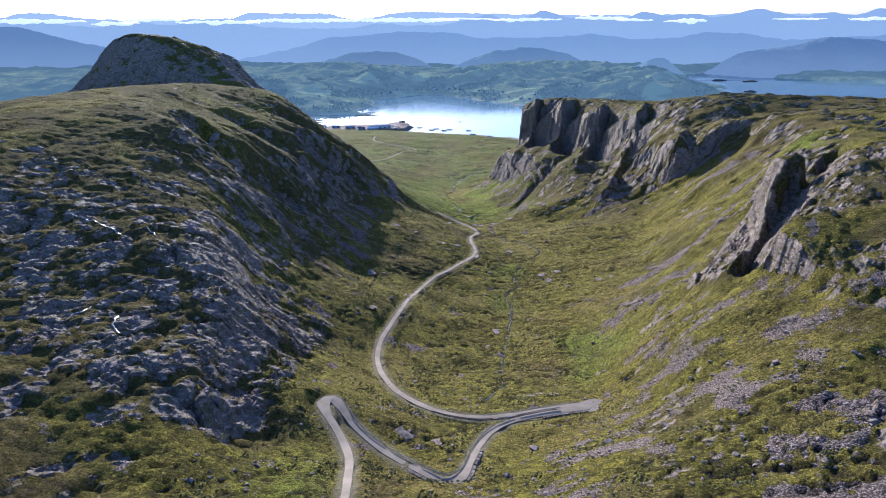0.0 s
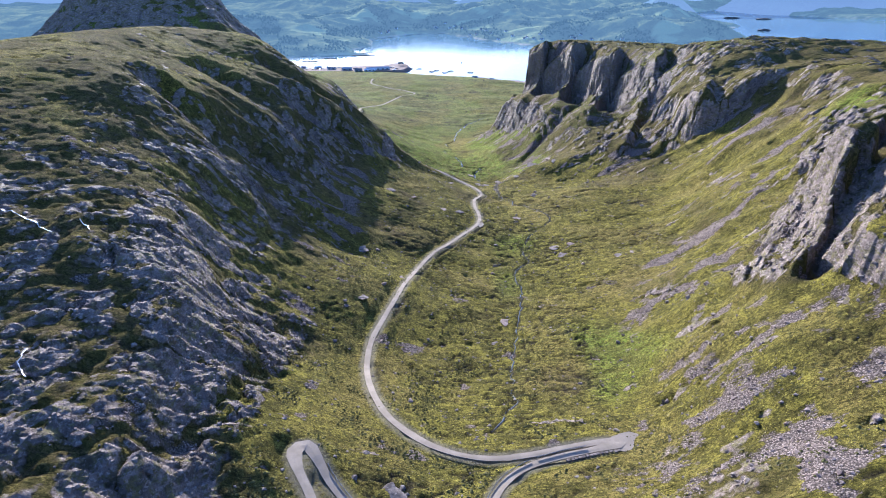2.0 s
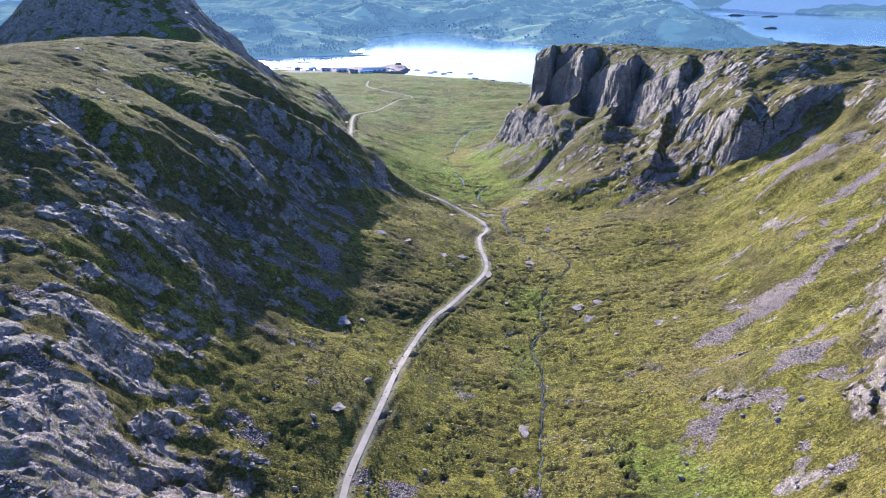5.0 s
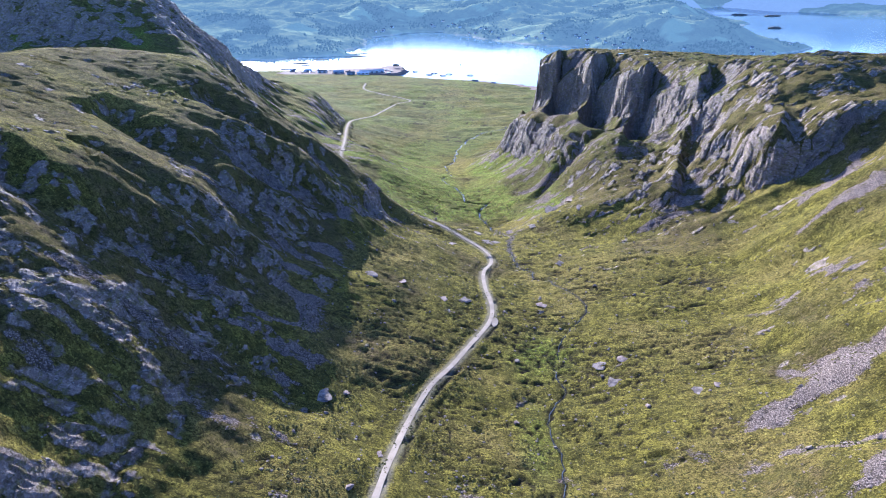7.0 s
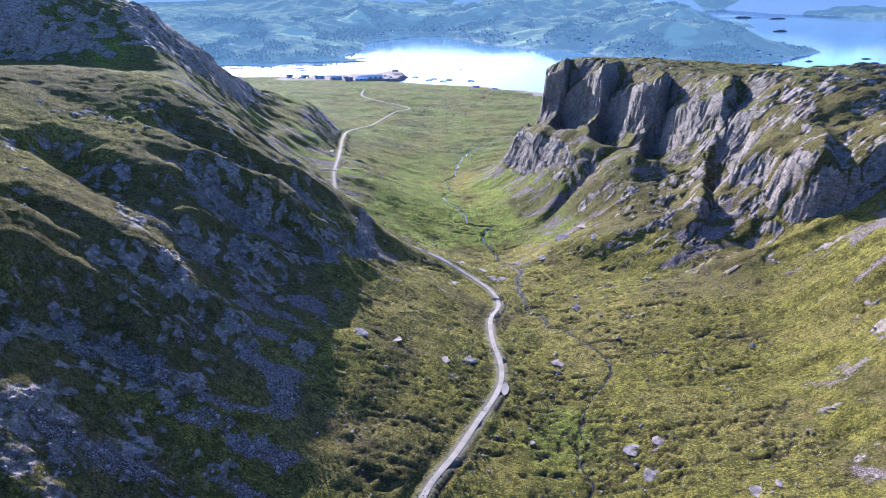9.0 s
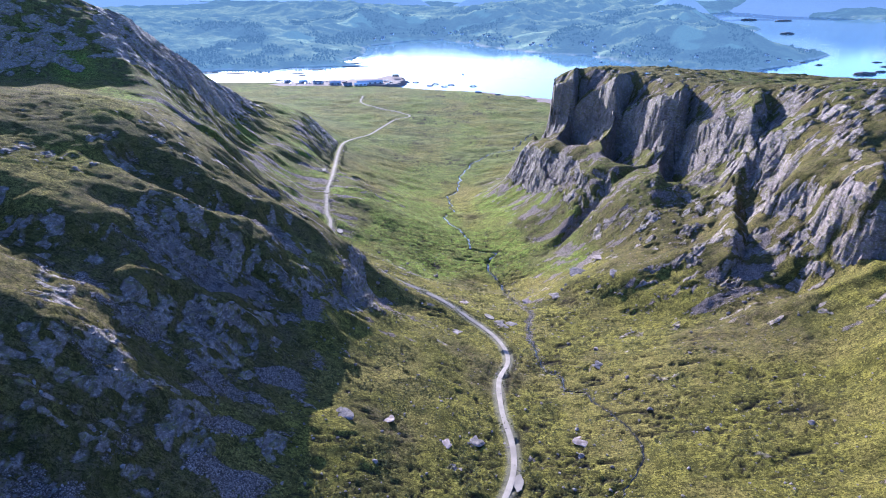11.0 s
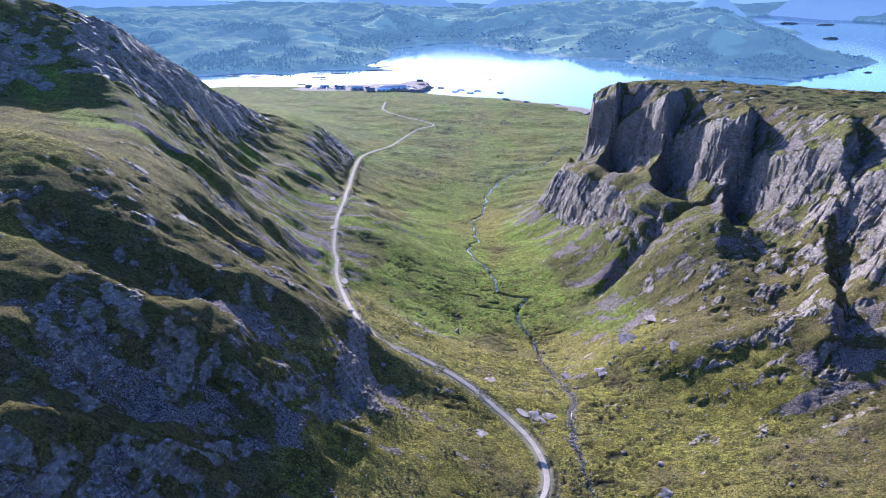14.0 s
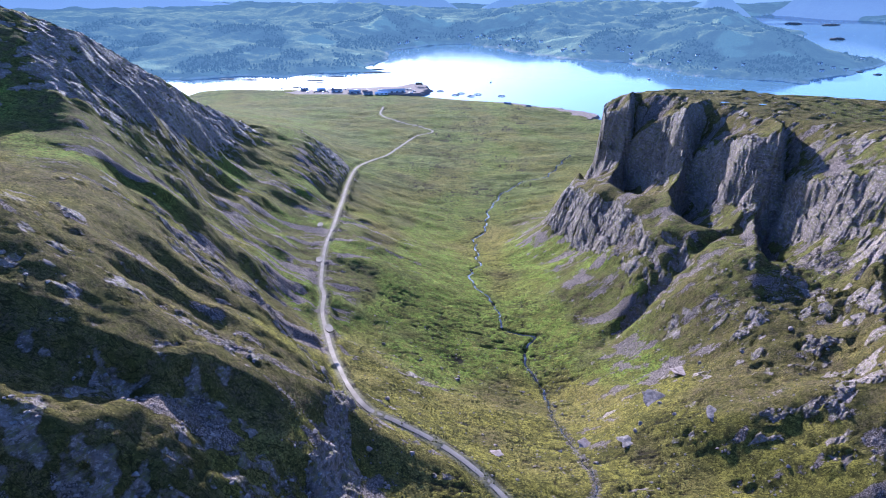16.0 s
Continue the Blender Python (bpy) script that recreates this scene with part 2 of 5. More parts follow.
LINES["toe_right"] = [(-150, 55, 290.0), (60, 52, 262.0), (122, 45, 248.8), (157, 46, 229.9), (188, 54, 220.0), (262, 62, 198.6), (330, 80, 191.6), (400, 84, 182.9), (517, 82, 172.9), (580, 98, 159.5), (617, 80, 159.3), (666, 95, 147.7), (757, 78, 127), (800, 86, 136), (869, 80, 124), (938, 64, 112), (1000, 68, 92.1), (1250, 120, 62.0), (1500, 180, 40.0), (1700, 210, 20), (1830, 220, 7), (1880, 225, 4), (1920, 230, -4), (2150, 250, -25), (2400, 250, -30)]
LINES["foot_right"] = [(-150, 95, 288), (60, 92, 264), (122, 86, 258.5), (143, 86, 256), (170, 91, 251), (190, 100, 255), (208, 104, 253), (222, 107, 251), (242, 106, 239), (258, 100, 225), (290, 122, 229), (326, 123, 209), (406, 127, 189), (450, 140, 184.9), (540, 162, 188), (552, 158, 182), (577, 150, 184), (604, 143, 187), (631, 124, 172), (662, 136, 174), (690, 142, 180), (719, 143, 189), (748, 140, 186), (788, 131, 182), (853, 114, 176), (880, 107, 169), (925, 96, 161), (941, 90, 157), (970, 102, 149.3), (1050, 135, 112), (1250, 210, 72), (1500, 280, 42), (1700, 310, 18), (1800, 320, -0), (2100, 330, -25), (2400, 330, -30)]
LINES["brow_right"] = [(-150, 135, 288), (60, 130, 270), (122, 124, 268), (170, 124, 271), (197, 128, 274), (216, 125, 276), (232, 130, 274), (251, 138, 271), (283, 152, 279), (300, 163, 280), (314, 182, 260), (335, 192, 252), (360, 196, 248), (410, 206, 242), (475, 236, 250), (528, 234, 234), (542, 224, 236), (552, 213, 248), (575, 211, 247), (600, 208, 241), (618, 210, 240), (648, 224, 247), (705, 222, 248), (793, 200, 244), (870, 178, 240), (930, 150, 233), (975, 122, 225), (984, 122, 222), (1000, 145, 205), (1070, 190, 150), (1250, 280, 80), (1500, 360, 45), (1700, 400, 15), (1800, 420, 0), (2100, 430, -25), (2400, 430, -30)]
LINES["crest_right"] = [(-150, 220, 296), (60, 215, 290), (170, 205, 290), (216, 198, 291), (272, 205, 294), (310, 228, 289), (350, 245, 280), (410, 262, 276), (475, 285, 276), (545, 280, 268), (585, 280, 260), (606, 280, 258), (626, 284, 264), (660, 312, 272), (740, 290, 260), (800, 252, 245), (860, 222, 238), (935, 196, 235), (975, 175, 231), (1043, 200, 217.3), (1090, 230, 190), (1250, 340, 95), (1500, 440, 50), (1700, 500, 10), (2100, 520, -25), (2400, 520, -30)]
LINES["plateau_right"] = [(-150, 480, 300.0), (272, 470, 292.0), (475, 480, 284.0), (655, 500, 268.0), (795, 460, 236.0), (941, 380, 226.0), (1043, 380, 208.0), (1130, 420, 170.0), (1300, 500, 85.0), (1500, 600, 40.0), (1650, 650, -10.0), (2400, 700, -30.0)]
LINES["back_right"] = [(-150, 900, 290.0), (475, 900, 270.0), (795, 850, 215.0), (941, 800, 205.0), (1043, 780, 190.0), (1150, 800, 130.0), (1300, 850, 40.0), (1450, 880, -15.0), (2400, 900, -30.0)]

TABLE_Y = np.arange(-200, 2450, 2.0)
TABLE_X = np.stack([pchip([r[0] for r in l], [r[1] for r in l], TABLE_Y) for l in LINES.values()])
TABLE_Z = np.stack([pchip([r[0] for r in l], [r[2] for r in l], TABLE_Y) for l in LINES.values()])
# A steep upper wall between the right-hand foot and brow, where the crags are sheer.
SHEER = pchip([150, 205, 235, 300, 330, 535, 552, 600, 640, 690, 790, 978, 1010], [0, 0.8, 0.6, 0.7, 0, 0, 0.9, 0.5, 0.5, 0.7, 1, 1, 0], TABLE_Y)
FOOT, BROW = list(LINES).index("foot_right"), list(LINES).index("brow_right")
wall_x = TABLE_X[BROW] - 0.26 * (TABLE_X[BROW] - TABLE_X[FOOT])
wall_z = TABLE_Z[BROW] - (0.26 + 0.36 * SHEER) * (TABLE_Z[BROW] - TABLE_Z[FOOT])
TABLE_X, TABLE_Z = np.insert(TABLE_X, BROW, wall_x, 0), np.insert(TABLE_Z, BROW, wall_z, 0)
for row in range(1, len(TABLE_X)):
    TABLE_X[row] = np.maximum(TABLE_X[row], TABLE_X[row - 1] + 6)


def land(x, y):
    """Smooth height of the land at each (x, y)."""
    shape = np.shape(x)
    x, y = np.ravel(x).astype(float), np.ravel(y).astype(float)
    ty = np.clip((y + 200) / 2.0, 0, len(TABLE_X[0]) - 1.001)
    k, w = ty.astype(int), ty - np.floor(ty)
    px = TABLE_X[:, k] * (1 - w) + TABLE_X[:, k + 1] * w
    pz = TABLE_Z[:, k] * (1 - w) + TABLE_Z[:, k + 1] * w
    h = np.diff(px, axis=0)
    d = np.diff(pz, axis=0) / h
    m = np.zeros_like(pz)
    ok = d[:-1] * d[1:] > 0
    w1, w2 = 2 * h[1:] + h[:-1], h[1:] + 2 * h[:-1]
    den = np.where(ok, w1 / np.where(ok, d[:-1], 1) + w2 / np.where(ok, d[1:], 1), 1)
    m[1:-1] = np.where(ok, (w1 + w2) / den, 0)
    q = np.clip(x, px[0], px[-1])
    i = np.clip((q[None] >= px).sum(0) - 1, 0, len(h) - 1)
    c = np.arange(len(q))
    t, hh = (q - px[i, c]) / h[i, c], h[i, c]
    z = ((1 + 2 * t) * (1 - t) ** 2 * pz[i, c] + t * (1 - t) ** 2 * hh * m[i, c]
         + t * t * (3 - 2 * t) * pz[i + 1, c] + t * t * (t - 1) * hh * m[i + 1, c])
    return z.reshape(shape)


# ---- noise on the plan ----
def lattice(x, y, seed):
    """Gradient noise, about -1 to 1."""
    xi, yi = np.floor(x).astype(np.int64), np.floor(y).astype(np.int64)
    fx, fy = x - xi, y - yi

    def grad(ix, iy, dx, dy):
        h = (ix * 374761393 + iy * 668265263 + seed * 974634777) & 0xFFFFFFFF
        h = ((h ^ (h >> 13)) * 1274126177) & 0xFFFFFFFF
        a = ((h ^ (h >> 16)) & 0xFFFF) * (2 * math.pi / 65536)
        return np.cos(a) * dx + np.sin(a) * dy
    u, v = fx ** 3 * (fx * (6 * fx - 15) + 10), fy ** 3 * (fy * (6 * fy - 15) + 10)
    a = grad(xi, yi, fx, fy) * (1 - u) + grad(xi + 1, yi, fx - 1, fy) * u
    b = grad(xi, yi + 1, fx, fy - 1) * (1 - u) + grad(xi + 1, yi + 1, fx - 1, fy - 1) * u
    return 1.5 * (a * (1 - v) + b * v)


def fbm(x, y, size, octaves=4, seed=0, gain=0.5):
    s, amp = 0, 1.0
    for k in range(octaves):
        s = s + amp * lattice(x / size * 2 ** k, y / size * 2 ** k, seed + k * 17)
        amp *= gain
    return s


def ridged(x, y, size, octaves=3, seed=0, gain=0.5):
    s, amp, tot = 0, 1.0, 0.0
    for k in range(octaves):
        s = s + amp * (1 - 2 * np.abs(lattice(x / size * 2 ** k, y / size * 2 ** k, seed + k * 13)))
        tot, amp = tot + amp, amp * gain
    return s / tot


def step(v, lo, hi):
    t = np.clip((v - lo) / (hi - lo), 0, 1)
    return t * t * (3 - 2 * t)


def blocks(x, y, size, seed, tilt=0.4):
    """Jointed blocks: for each point the height and tone of the tilted block that it lies on, and how near its edge is."""
    x, y = x / size, y / size
    xi, yi = np.floor(x).astype(np.int64), np.floor(y).astype(np.int64)
    best, second = np.full(x.shape, 9.0), np.full(x.shape, 9.0)
    height, tone = np.zeros(x.shape), np.zeros(x.shape)
    for i in (-1, 0, 1):
        for j in (-1, 0, 1):
            h = ((xi + i) * 374761393 + (yi + j) * 668265263 + seed * 974634777) & 0xFFFFFFFF
            h = ((h ^ (h >> 13)) * 1274126177) & 0xFFFFFFFF
            h = h ^ (h >> 16)
            r = [((h >> k) & 255) / 255.0 for k in (0, 8, 16, 24)]
            dx, dy = x - xi - i - r[0], y - yi - j - r[1]
            d = np.hypot(dx, dy)
            near = d < best
            second = np.where(near, best, np.minimum(second, d))
            best = np.where(near, d, best)
            height = np.where(near, r[2] - 0.5 + tilt * ((r[3] - 0.5) * 2 * dx + (r[2] - 0.5) * 2 * dy), height)
            tone = np.where(near, r[3], tone)
    return height, tone, second - best


def near_line(x, y, pts):
    """Distance to a polyline, and how far along it (in points)."""
    best, at = np.full(x.shape, 1e9), np.zeros(x.shape)
    for k in range(len(pts) - 1):
        (ax, ay), (bx, by) = pts[k][:2], pts[k + 1][:2]
        dx, dy = bx - ax, by - ay
        t = np.clip(((x - ax) * dx + (y - ay) * dy) / (dx * dx + dy * dy + 1e-9), 0, 1)
        d = np.hypot(x - ax - t * dx, y - ay - t * dy)
        at, best = np.where(d < best, k + t, at), np.minimum(d, best)
    return best, at


def smooth_line(pts, gap):
    """Points about gap apart on a Catmull-Rom curve."""
    p = [np.array(q, float) for q in pts]
    p = [2 * p[0] - p[1], *p, 2 * p[-1] - p[-2]]
    out = []
    for a, b, c, d in zip(p, p[1:], p[2:], p[3:]):
        n = max(2, int(np.linalg.norm(c - b) / gap))
        for t in np.arange(n) / n:
            out.append(0.5 * (2 * b + (c - a) * t + (2 * a - 5 * b + 4 * c - d) * t * t + (3 * b - a - 3 * c + d) * t ** 3))
    return np.array(out + [p[-2]])


ROAD_UPPER = [(-20, -150), (-34, -60), (-26, 0), (-36, 35), (-30, 60), (-22, 95), (-23, 118), (-24, 128), (-26, 143), (-31, 156), (-36, 165), (-38, 171), (-35.5, 173.5), (-32.5, 170), (-28, 163), (-23, 157), (-15, 149), (-7, 142), (0, 137.5), (5, 140), (8, 149), (11, 160), (16, 171), (23, 178), (32, 182.5), (43, 186), (51, 189)]
ROAD_LOWER = [(51, 189), (45, 189.5), (35, 187.5), (23, 184.5), (13, 183.5), (3, 186), (-7, 192.5), (-17, 204), (-23, 217), (-27, 231), (-29, 245), (-29, 262), (-26, 279), (-22, 300), (-18, 328), (-13, 354), (-6, 376), (3, 393), (12, 413), (22, 436), (25, 455), (23, 480), (24, 505), (30, 525), (29, 542), (23, 557), (10, 574), (-2, 586), (-16, 596), (-30, 602), (-43, 607), (-53, 622), (-63, 646)]
ROAD_FAR = [(-63, 646), (-68, 658), (-81, 697), (-88, 720), (-92, 743), (-97, 757), (-103, 790), (-108, 824), (-114, 887), (-124, 961), (-138, 1069), (-150, 1200), (-143, 1280), (-128, 1345), (-118, 1420), (-98, 1524), (-70, 1571), (-90, 1610), (-145, 1664), (-190, 1740), (-200, 1850)]
BURN_LINE = [(15, 201), (25, 223), (25, 238), (33, 290), (41, 337), (40, 365), (50, 384), (49, 402), (58, 430), (65, 440), (75, 459), (67, 486), (61, 500), (54, 502), (54, 513), (47, 524), (45, 549), (46, 570), (50, 585), (48, 615), (44, 648), (43, 696), (36, 718), (36, 737), (43, 752), (34, 757), (23, 762), (22, 779), (14, 813), (3, 840), (1, 862), (9, 922), (5, 979), (17, 1028), (21, 1068), (35, 1145), (55, 1178), (72, 1212), (105, 1233), (128, 1291), (160, 1367)]
ROAD_CURVE = smooth_line(ROAD_UPPER + ROAD_LOWER[1:] + ROAD_FAR[1:], 2.0)
BURN_CURVE = smooth_line(BURN_LINE, 3.0)
wob = np.arange(len(BURN_CURVE)) * 3.0
BURN_CURVE[:, 0] += 6 * step(BURN_CURVE[:, 1], 760, 820) * lattice(wob / 24, wob * 0 + 7, 3) + 1.6 * lattice(wob / 9, wob * 0, 5) + 1.0 * lattice(wob / 4, wob * 0 + 3, 6)
ROAD_Z = land(ROAD_CURVE[:, 0], ROAD_CURVE[:, 1])
for _ in range(40):
    ROAD_Z[1:-1] = 0.25 * ROAD_Z[:-2] + 0.5 * ROAD_Z[1:-1] + 0.25 * ROAD_Z[2:]


# Gullies that cut the walls: line on the plan, depth, half-width.
GULLIES = [
    ([(212, 803), (170, 768), (147, 761), (130, 752), (100, 738), (66, 714)], 8, 7),
    ([(-162, 374), (-127, 366), (-107, 378), (-84, 390)], 10, 10), ([(-166, 468), (-143, 459), (-120, 455), (-100, 474), (-80, 500)], 10, 11),
    ([(-142, 412), (-112, 408), (-82, 418)], 7, 8), ([(-138, 528), (-108, 522), (-82, 530)], 8, 9),
]


def spaced(lo, hi, fine_lo, fine_hi, d, grow, most):
    """Grid lines, d apart in the fine stretch and wider away from it."""
    mid = list(np.arange(fine_lo, fine_hi, d))
    up, s, v = [], d, mid[-1]
    while v < hi:
        s = min(s * grow, most)
        v += s
        up.append(v)
    down, s, v = [], d, mid[0]
    while v > lo:
        s = min(s * grow, most)
        v -= s
        down.append(v)
    return np.array(down[::-1] + mid + up)


def relief(x, y):
    """Height of the ground and what covers it, at each (x, y)."""
    floor_x = pchip([r[0] for r in LINES["floor"]], [r[1] for r in LINES["floor"]], y)
    off = np.abs(x - floor_x)
    wild = step(off, 45, 100) * step(1300 - y, 0, 300)
    calm = 1 - 0.6 * step(-x, 40, 70) * step(700 - y, 0, 80)
    wx = x + wild * (6 * calm * fbm(x, y, 38, 2, 3) + 1.0 * fbm(x, y, 11, 2, 4) * step(720 - y, 0, 60))
    wy = y + wild * 6 * calm * fbm(x, y, 30, 3, 7)
    # The big cliff and the slanting crags before it.
    cliff = step(y, 690, 760) * step(1010 - y, 0, 40) * step(x, 75, 112) * step(300 - x, 0, 60)
    ribs = step(y, 520, 580) * step(790 - y, 0, 60) * step(x, 115, 150) * step(310 - x, 0, 60)
    # Ribs and gullies down the left flank.
    flank = step(y, 330, 420) * step(1250 - y, 0, 250) * step(-x, 45, 80) * step(430 + x, 0, 80) * (1 - step(-x, 105, 150) * step(700 - y, 0, 80))
    u = (y - 0.25 * x + 11 * fbm(x, y, 60, 3, 33)) / 43
    f = u - np.floor(u)
    wx = wx - flank * 9 * (np.clip(1 - f, 0, f * 3) - 0.42) * (1 - 0.9 * step(y, 640, 740))
    # Bedding: bands that stand out or weather back at one level all along the walls.
    z = land(wx, wy)
    bands = np.maximum(cliff, np.maximum(0.6 * ribs, 0.5 * flank))
    wx = wx + bands * (3.2 * lattice(z / 9 + 0.06 * x, (x + y) / 45, 27) + 0.9 * lattice(z / 3.6, (y - x) / 16, 28))
    z = land(wx, wy)
    # Buttresses one behind the other along the right wall: each rises slowly and breaks off into a gully that slants down the wall.
    brow_x = pchip([r[0] for r in LINES["brow_right"]], [r[1] for r in LINES["brow_right"]], y)
    foot_x = pchip([r[0] for r in LINES["foot_right"]], [r[1] for r in LINES["foot_right"]], y)
    zone = step(y, 530, 556) * step(990 - y, 0, 22)
    wall = zone * step((x - foot_x) / (brow_x - foot_x), 0.05, 0.55) * step(brow_x + 40 - x, 0, 34)
    u = 0.91 * x - 0.41 * y + 7 * fbm(x, y, 70, 3, 21)
    f = (u + 201) / 57 - np.floor((u + 201) / 57)
    g = (u + 3 * fbm(x, y, 20, 2, 23)) / 18.5 - np.floor((u + 3 * fbm(x, y, 20, 2, 23)) / 18.5)
    saw = np.clip(f / 0.86, 0, np.clip((1 - f) / 0.14, 0, 1))
    saw2 = np.clip(g / 0.75, 0, np.clip((1 - g) / 0.25, 0, 1))
    z = z + wall * (0.42 + 0.58 * cliff) * (32 * (saw - 1) + 3.5 * (saw2 - 0.8) * step(fbm(x, y, 45, 2, 24), -0.4, 0.1))
    broken = z
    cut = np.zeros(x.shape)
    for pts, deep, wide in GULLIES:
        line = np.array(pts, float)
        lo, hi = line.min(0) - 3 * wide, line.max(0) + 3 * wide
        sel = np.s_[np.searchsorted(y[:, 0], lo[1]):np.searchsorted(y[:, 0], hi[1]), np.searchsorted(x[0], lo[0]):np.searchsorted(x[0], hi[0])]
        qx, qy = x[sel] + 4 * fbm(x[sel], y[sel], 18, 3, 29), y[sel] + 4 * fbm(x[sel], y[sel], 18, 3, 30)
        d, at = near_line(qx, qy, pts)
        f = at / (len(pts) - 1)
        cut[sel] = np.maximum(cut[sel], deep * np.exp(-(d / wide) ** 2) * step(f, 0, 0.12) * step(1 - f, 0, 0.25))
    z = z - cut
    gx = (land(wx + 3, wy) - land(wx - 3, wy)) / 6
    gy = (land(wx, wy + 3) - land(wx, wy - 3)) / 6
    slope = np.hypot(gx, gy)
    by, bx = np.gradient(broken, y[:, 0], x[0])
    slope = np.maximum(slope, 0.8 * zone * np.hypot(bx, by))
    # The crag over the hairpins: a rib, a slot behind it, and a rocky mound.
    side = ((x - 107) * 133 - (y - 245) * 99) / 166 + 5 * fbm(x, y, 16, 4, 37) + 9 * fbm(x, y, 55, 2, 38) * step(x, 110, 135)
    on = step(x, 104, 112) * step(260 - x, 0, 60) * step(y, 222 - 0.25 * (x - 105), 232 - 0.25 * (x - 105))
    rib = on * (5 * step(side, -13, -4) * step(19 - side, 0, 5) - 13 * step(side, 17, 21) * step(48 - side, 0, 27) * step(x, 112, 126))
    sheer = on * step(side, -14, -6) * step(18 - side, 0, 6)
    z = z + rib
    craggy = np.clip(np.maximum(sheer, np.abs(rib) / 7), 0, 1)
    left = step(-x, 50, 80) * step(660 - y, 0, 120)
    crag = step(-x, 44 + 0.02 * np.abs(y - 180), 56 + 0.02 * np.abs(y - 180)) * step(y, 128 - 0.12 * (x + 60), 140 - 0.12 * (x + 60)) * step(268 - y, 0, 24)
    high = step(z, 236, 262) * step(x, 90, 150)
    bare = slope - 0.42 * ribs * (1 - cliff) + 0.35 * step(cut, 1, 6) + 0.22 * fbm(x, y, 40, 3, 11) + 0.24 * fbm(x, y, 12, 3, 12)
    east = step(x, 60, 90) * step(560 - y, 0, 60)
    rock = step(bare - 0.55 * east - 0.5 * zone * (1 - step(slope, 1.3, 2.1)) + 0.10 * left + 0.45 * step(-x + 30 * fbm(x, y, 45, 3, 31), 140, 270) * step(y, 640, 720) + 0.5 * step(z, 238, 268) * step(-x, 200, 240) * step(y, 650, 720), 0.62, 1.05)
    patchy = step(fbm(x, y, 17, 4, 13) + 0.55 * step(350 - y, 0, 60), -0.4, 0.15)
    leftface = step(-x, 40, 58) * step(150 + x, 0, 30) * step(y, 262, 300) * step(690 - y, 0, 60)
    rock = np.maximum(rock * (1 - 0.85 * leftface * step(fbm(x, y, 5.5, 3, 16, 0.6), -0.05, 0.45)) * (1 - 0.35 * leftface) * (1 - 0.6 * flank * step(y, 640, 700) * step(240 + x, 0, 40)), 0.85 * left * patchy * (1 - 0.28 * step(y, 262, 320)))
    rock = np.maximum(rock, 0.8 * high * step(fbm(x, y, 24, 4, 14), -0.3, 0.3))
    rock = np.maximum(rock, np.maximum(crag * (0.52 + 0.43 * patchy), np.maximum(0.72 * craggy, 0.62 * on * step(side, 18, 24) * step(200 - x, 0, 40) * step(fbm(x, y, 9, 3, 39), -0.4, 0.1))))
    rock = np.maximum(rock, 0.75 * cliff * step(slope + 0.6 * fbm(x, y, 14, 3, 19), 1.25, 2.0))
    beds = step(fbm(0.55 * (y + 0.75 * x), 1.5 * (x - 0.75 * y) * 0.35, 11, 3, 20), 0.12, 0.4)
    rock = np.maximum(rock, 0.85 * ribs * (1 - cliff) * beds * step(slope, 0.3, 0.5))
    grassy = step(fbm(x * 0.9 - 0.25 * y, 0.55 * y + 0.2 * x, 12, 4, 26, 0.6) + 0.25 * (1 - step(slope, 0.4, 0.9)), -0.02, 0.3)
    rock = rock * (1 - (0.55 - 0.1 * crag) * np.maximum(left, crag) * grassy)
    moor = step(x, 140, 180) * step(y, 580, 680) * step(1100 - y, 0, 100)
    rock = np.maximum(rock, 0.75 * moor * step(fbm(x, y, 13, 4, 22), -0.05, 0.35))
    rock = rock * step(1400 - y, 0, 300) * (1 - 0.93 * step(62 - off, 0, 25))
    # Low slabs that break through the grass of the valley floor and the near slopes.
    slab = step(fbm(x * 0.8, y * 1.3, 17, 3, 17) + 0.35 * step(x, 84, 110) * step(y, 500, 570), 0.62, 0.8) * step(800 - y, 0, 150)
    slab = np.maximum(slab, step(fbm(x, y, 11, 3, 18), 0.30, 0.6) * step(215 - y, 0, 60) * step(np.abs(x - 5), 30, 60))
    rock = np.maximum(rock, 0.8 * slab)
    # Flat-lying beds of sandstone make ledges.
    bed = 6.0
    u = (z + 0.12 * x + 0.07 * y + 2.2 * fbm(x, y, 30, 2, 15)) / bed
    f = u - np.floor(u)
    hard = rock * (1 - 0.6 * slab)
    z = z + 0.4 * hard * (1 - 0.7 * crag) * (1 - 0.85 * left) * bed * (step(f, 0.4, 1.0) - f)
    # Clefts and knolls.
    along = (0.45 * x + 0.9 * y, 0.9 * x - 0.45 * y)
    cleft = np.clip(1 - np.abs(lattice(along[1] / 15 + 0.5 * fbm(x, y, 20, 2, 45), along[0] / 46, 44)) / 0.16, 0, 1)
    z = z - (2.2 + 1.2 * crag - 1.6 * left) * hard * cleft
    big, tone, edge = blocks(along[1] + 2.0 * fbm(x, y, 9, 2, 49), along[0] * 0.6, 7.0, 42, 0.9)
    small, tone2, edge2 = blocks(along[1] + fbm(x, y, 5, 2, 50), along[0] * 0.75, 2.8, 46, 0.9)
    z = z + hard * (1 - 0.3 * cliff) * ((2.4 - 1.7 * left) * fbm(x, y, 24, 2, 41) + (1.9 - 0.9 * left) * big + (1.5 - 0.5 * left + 0.5 * leftface) * small - 0.9 * step(0.16 - edge, 0, 0.16) - 0.4 * step(0.2 - edge2, 0, 0.2))
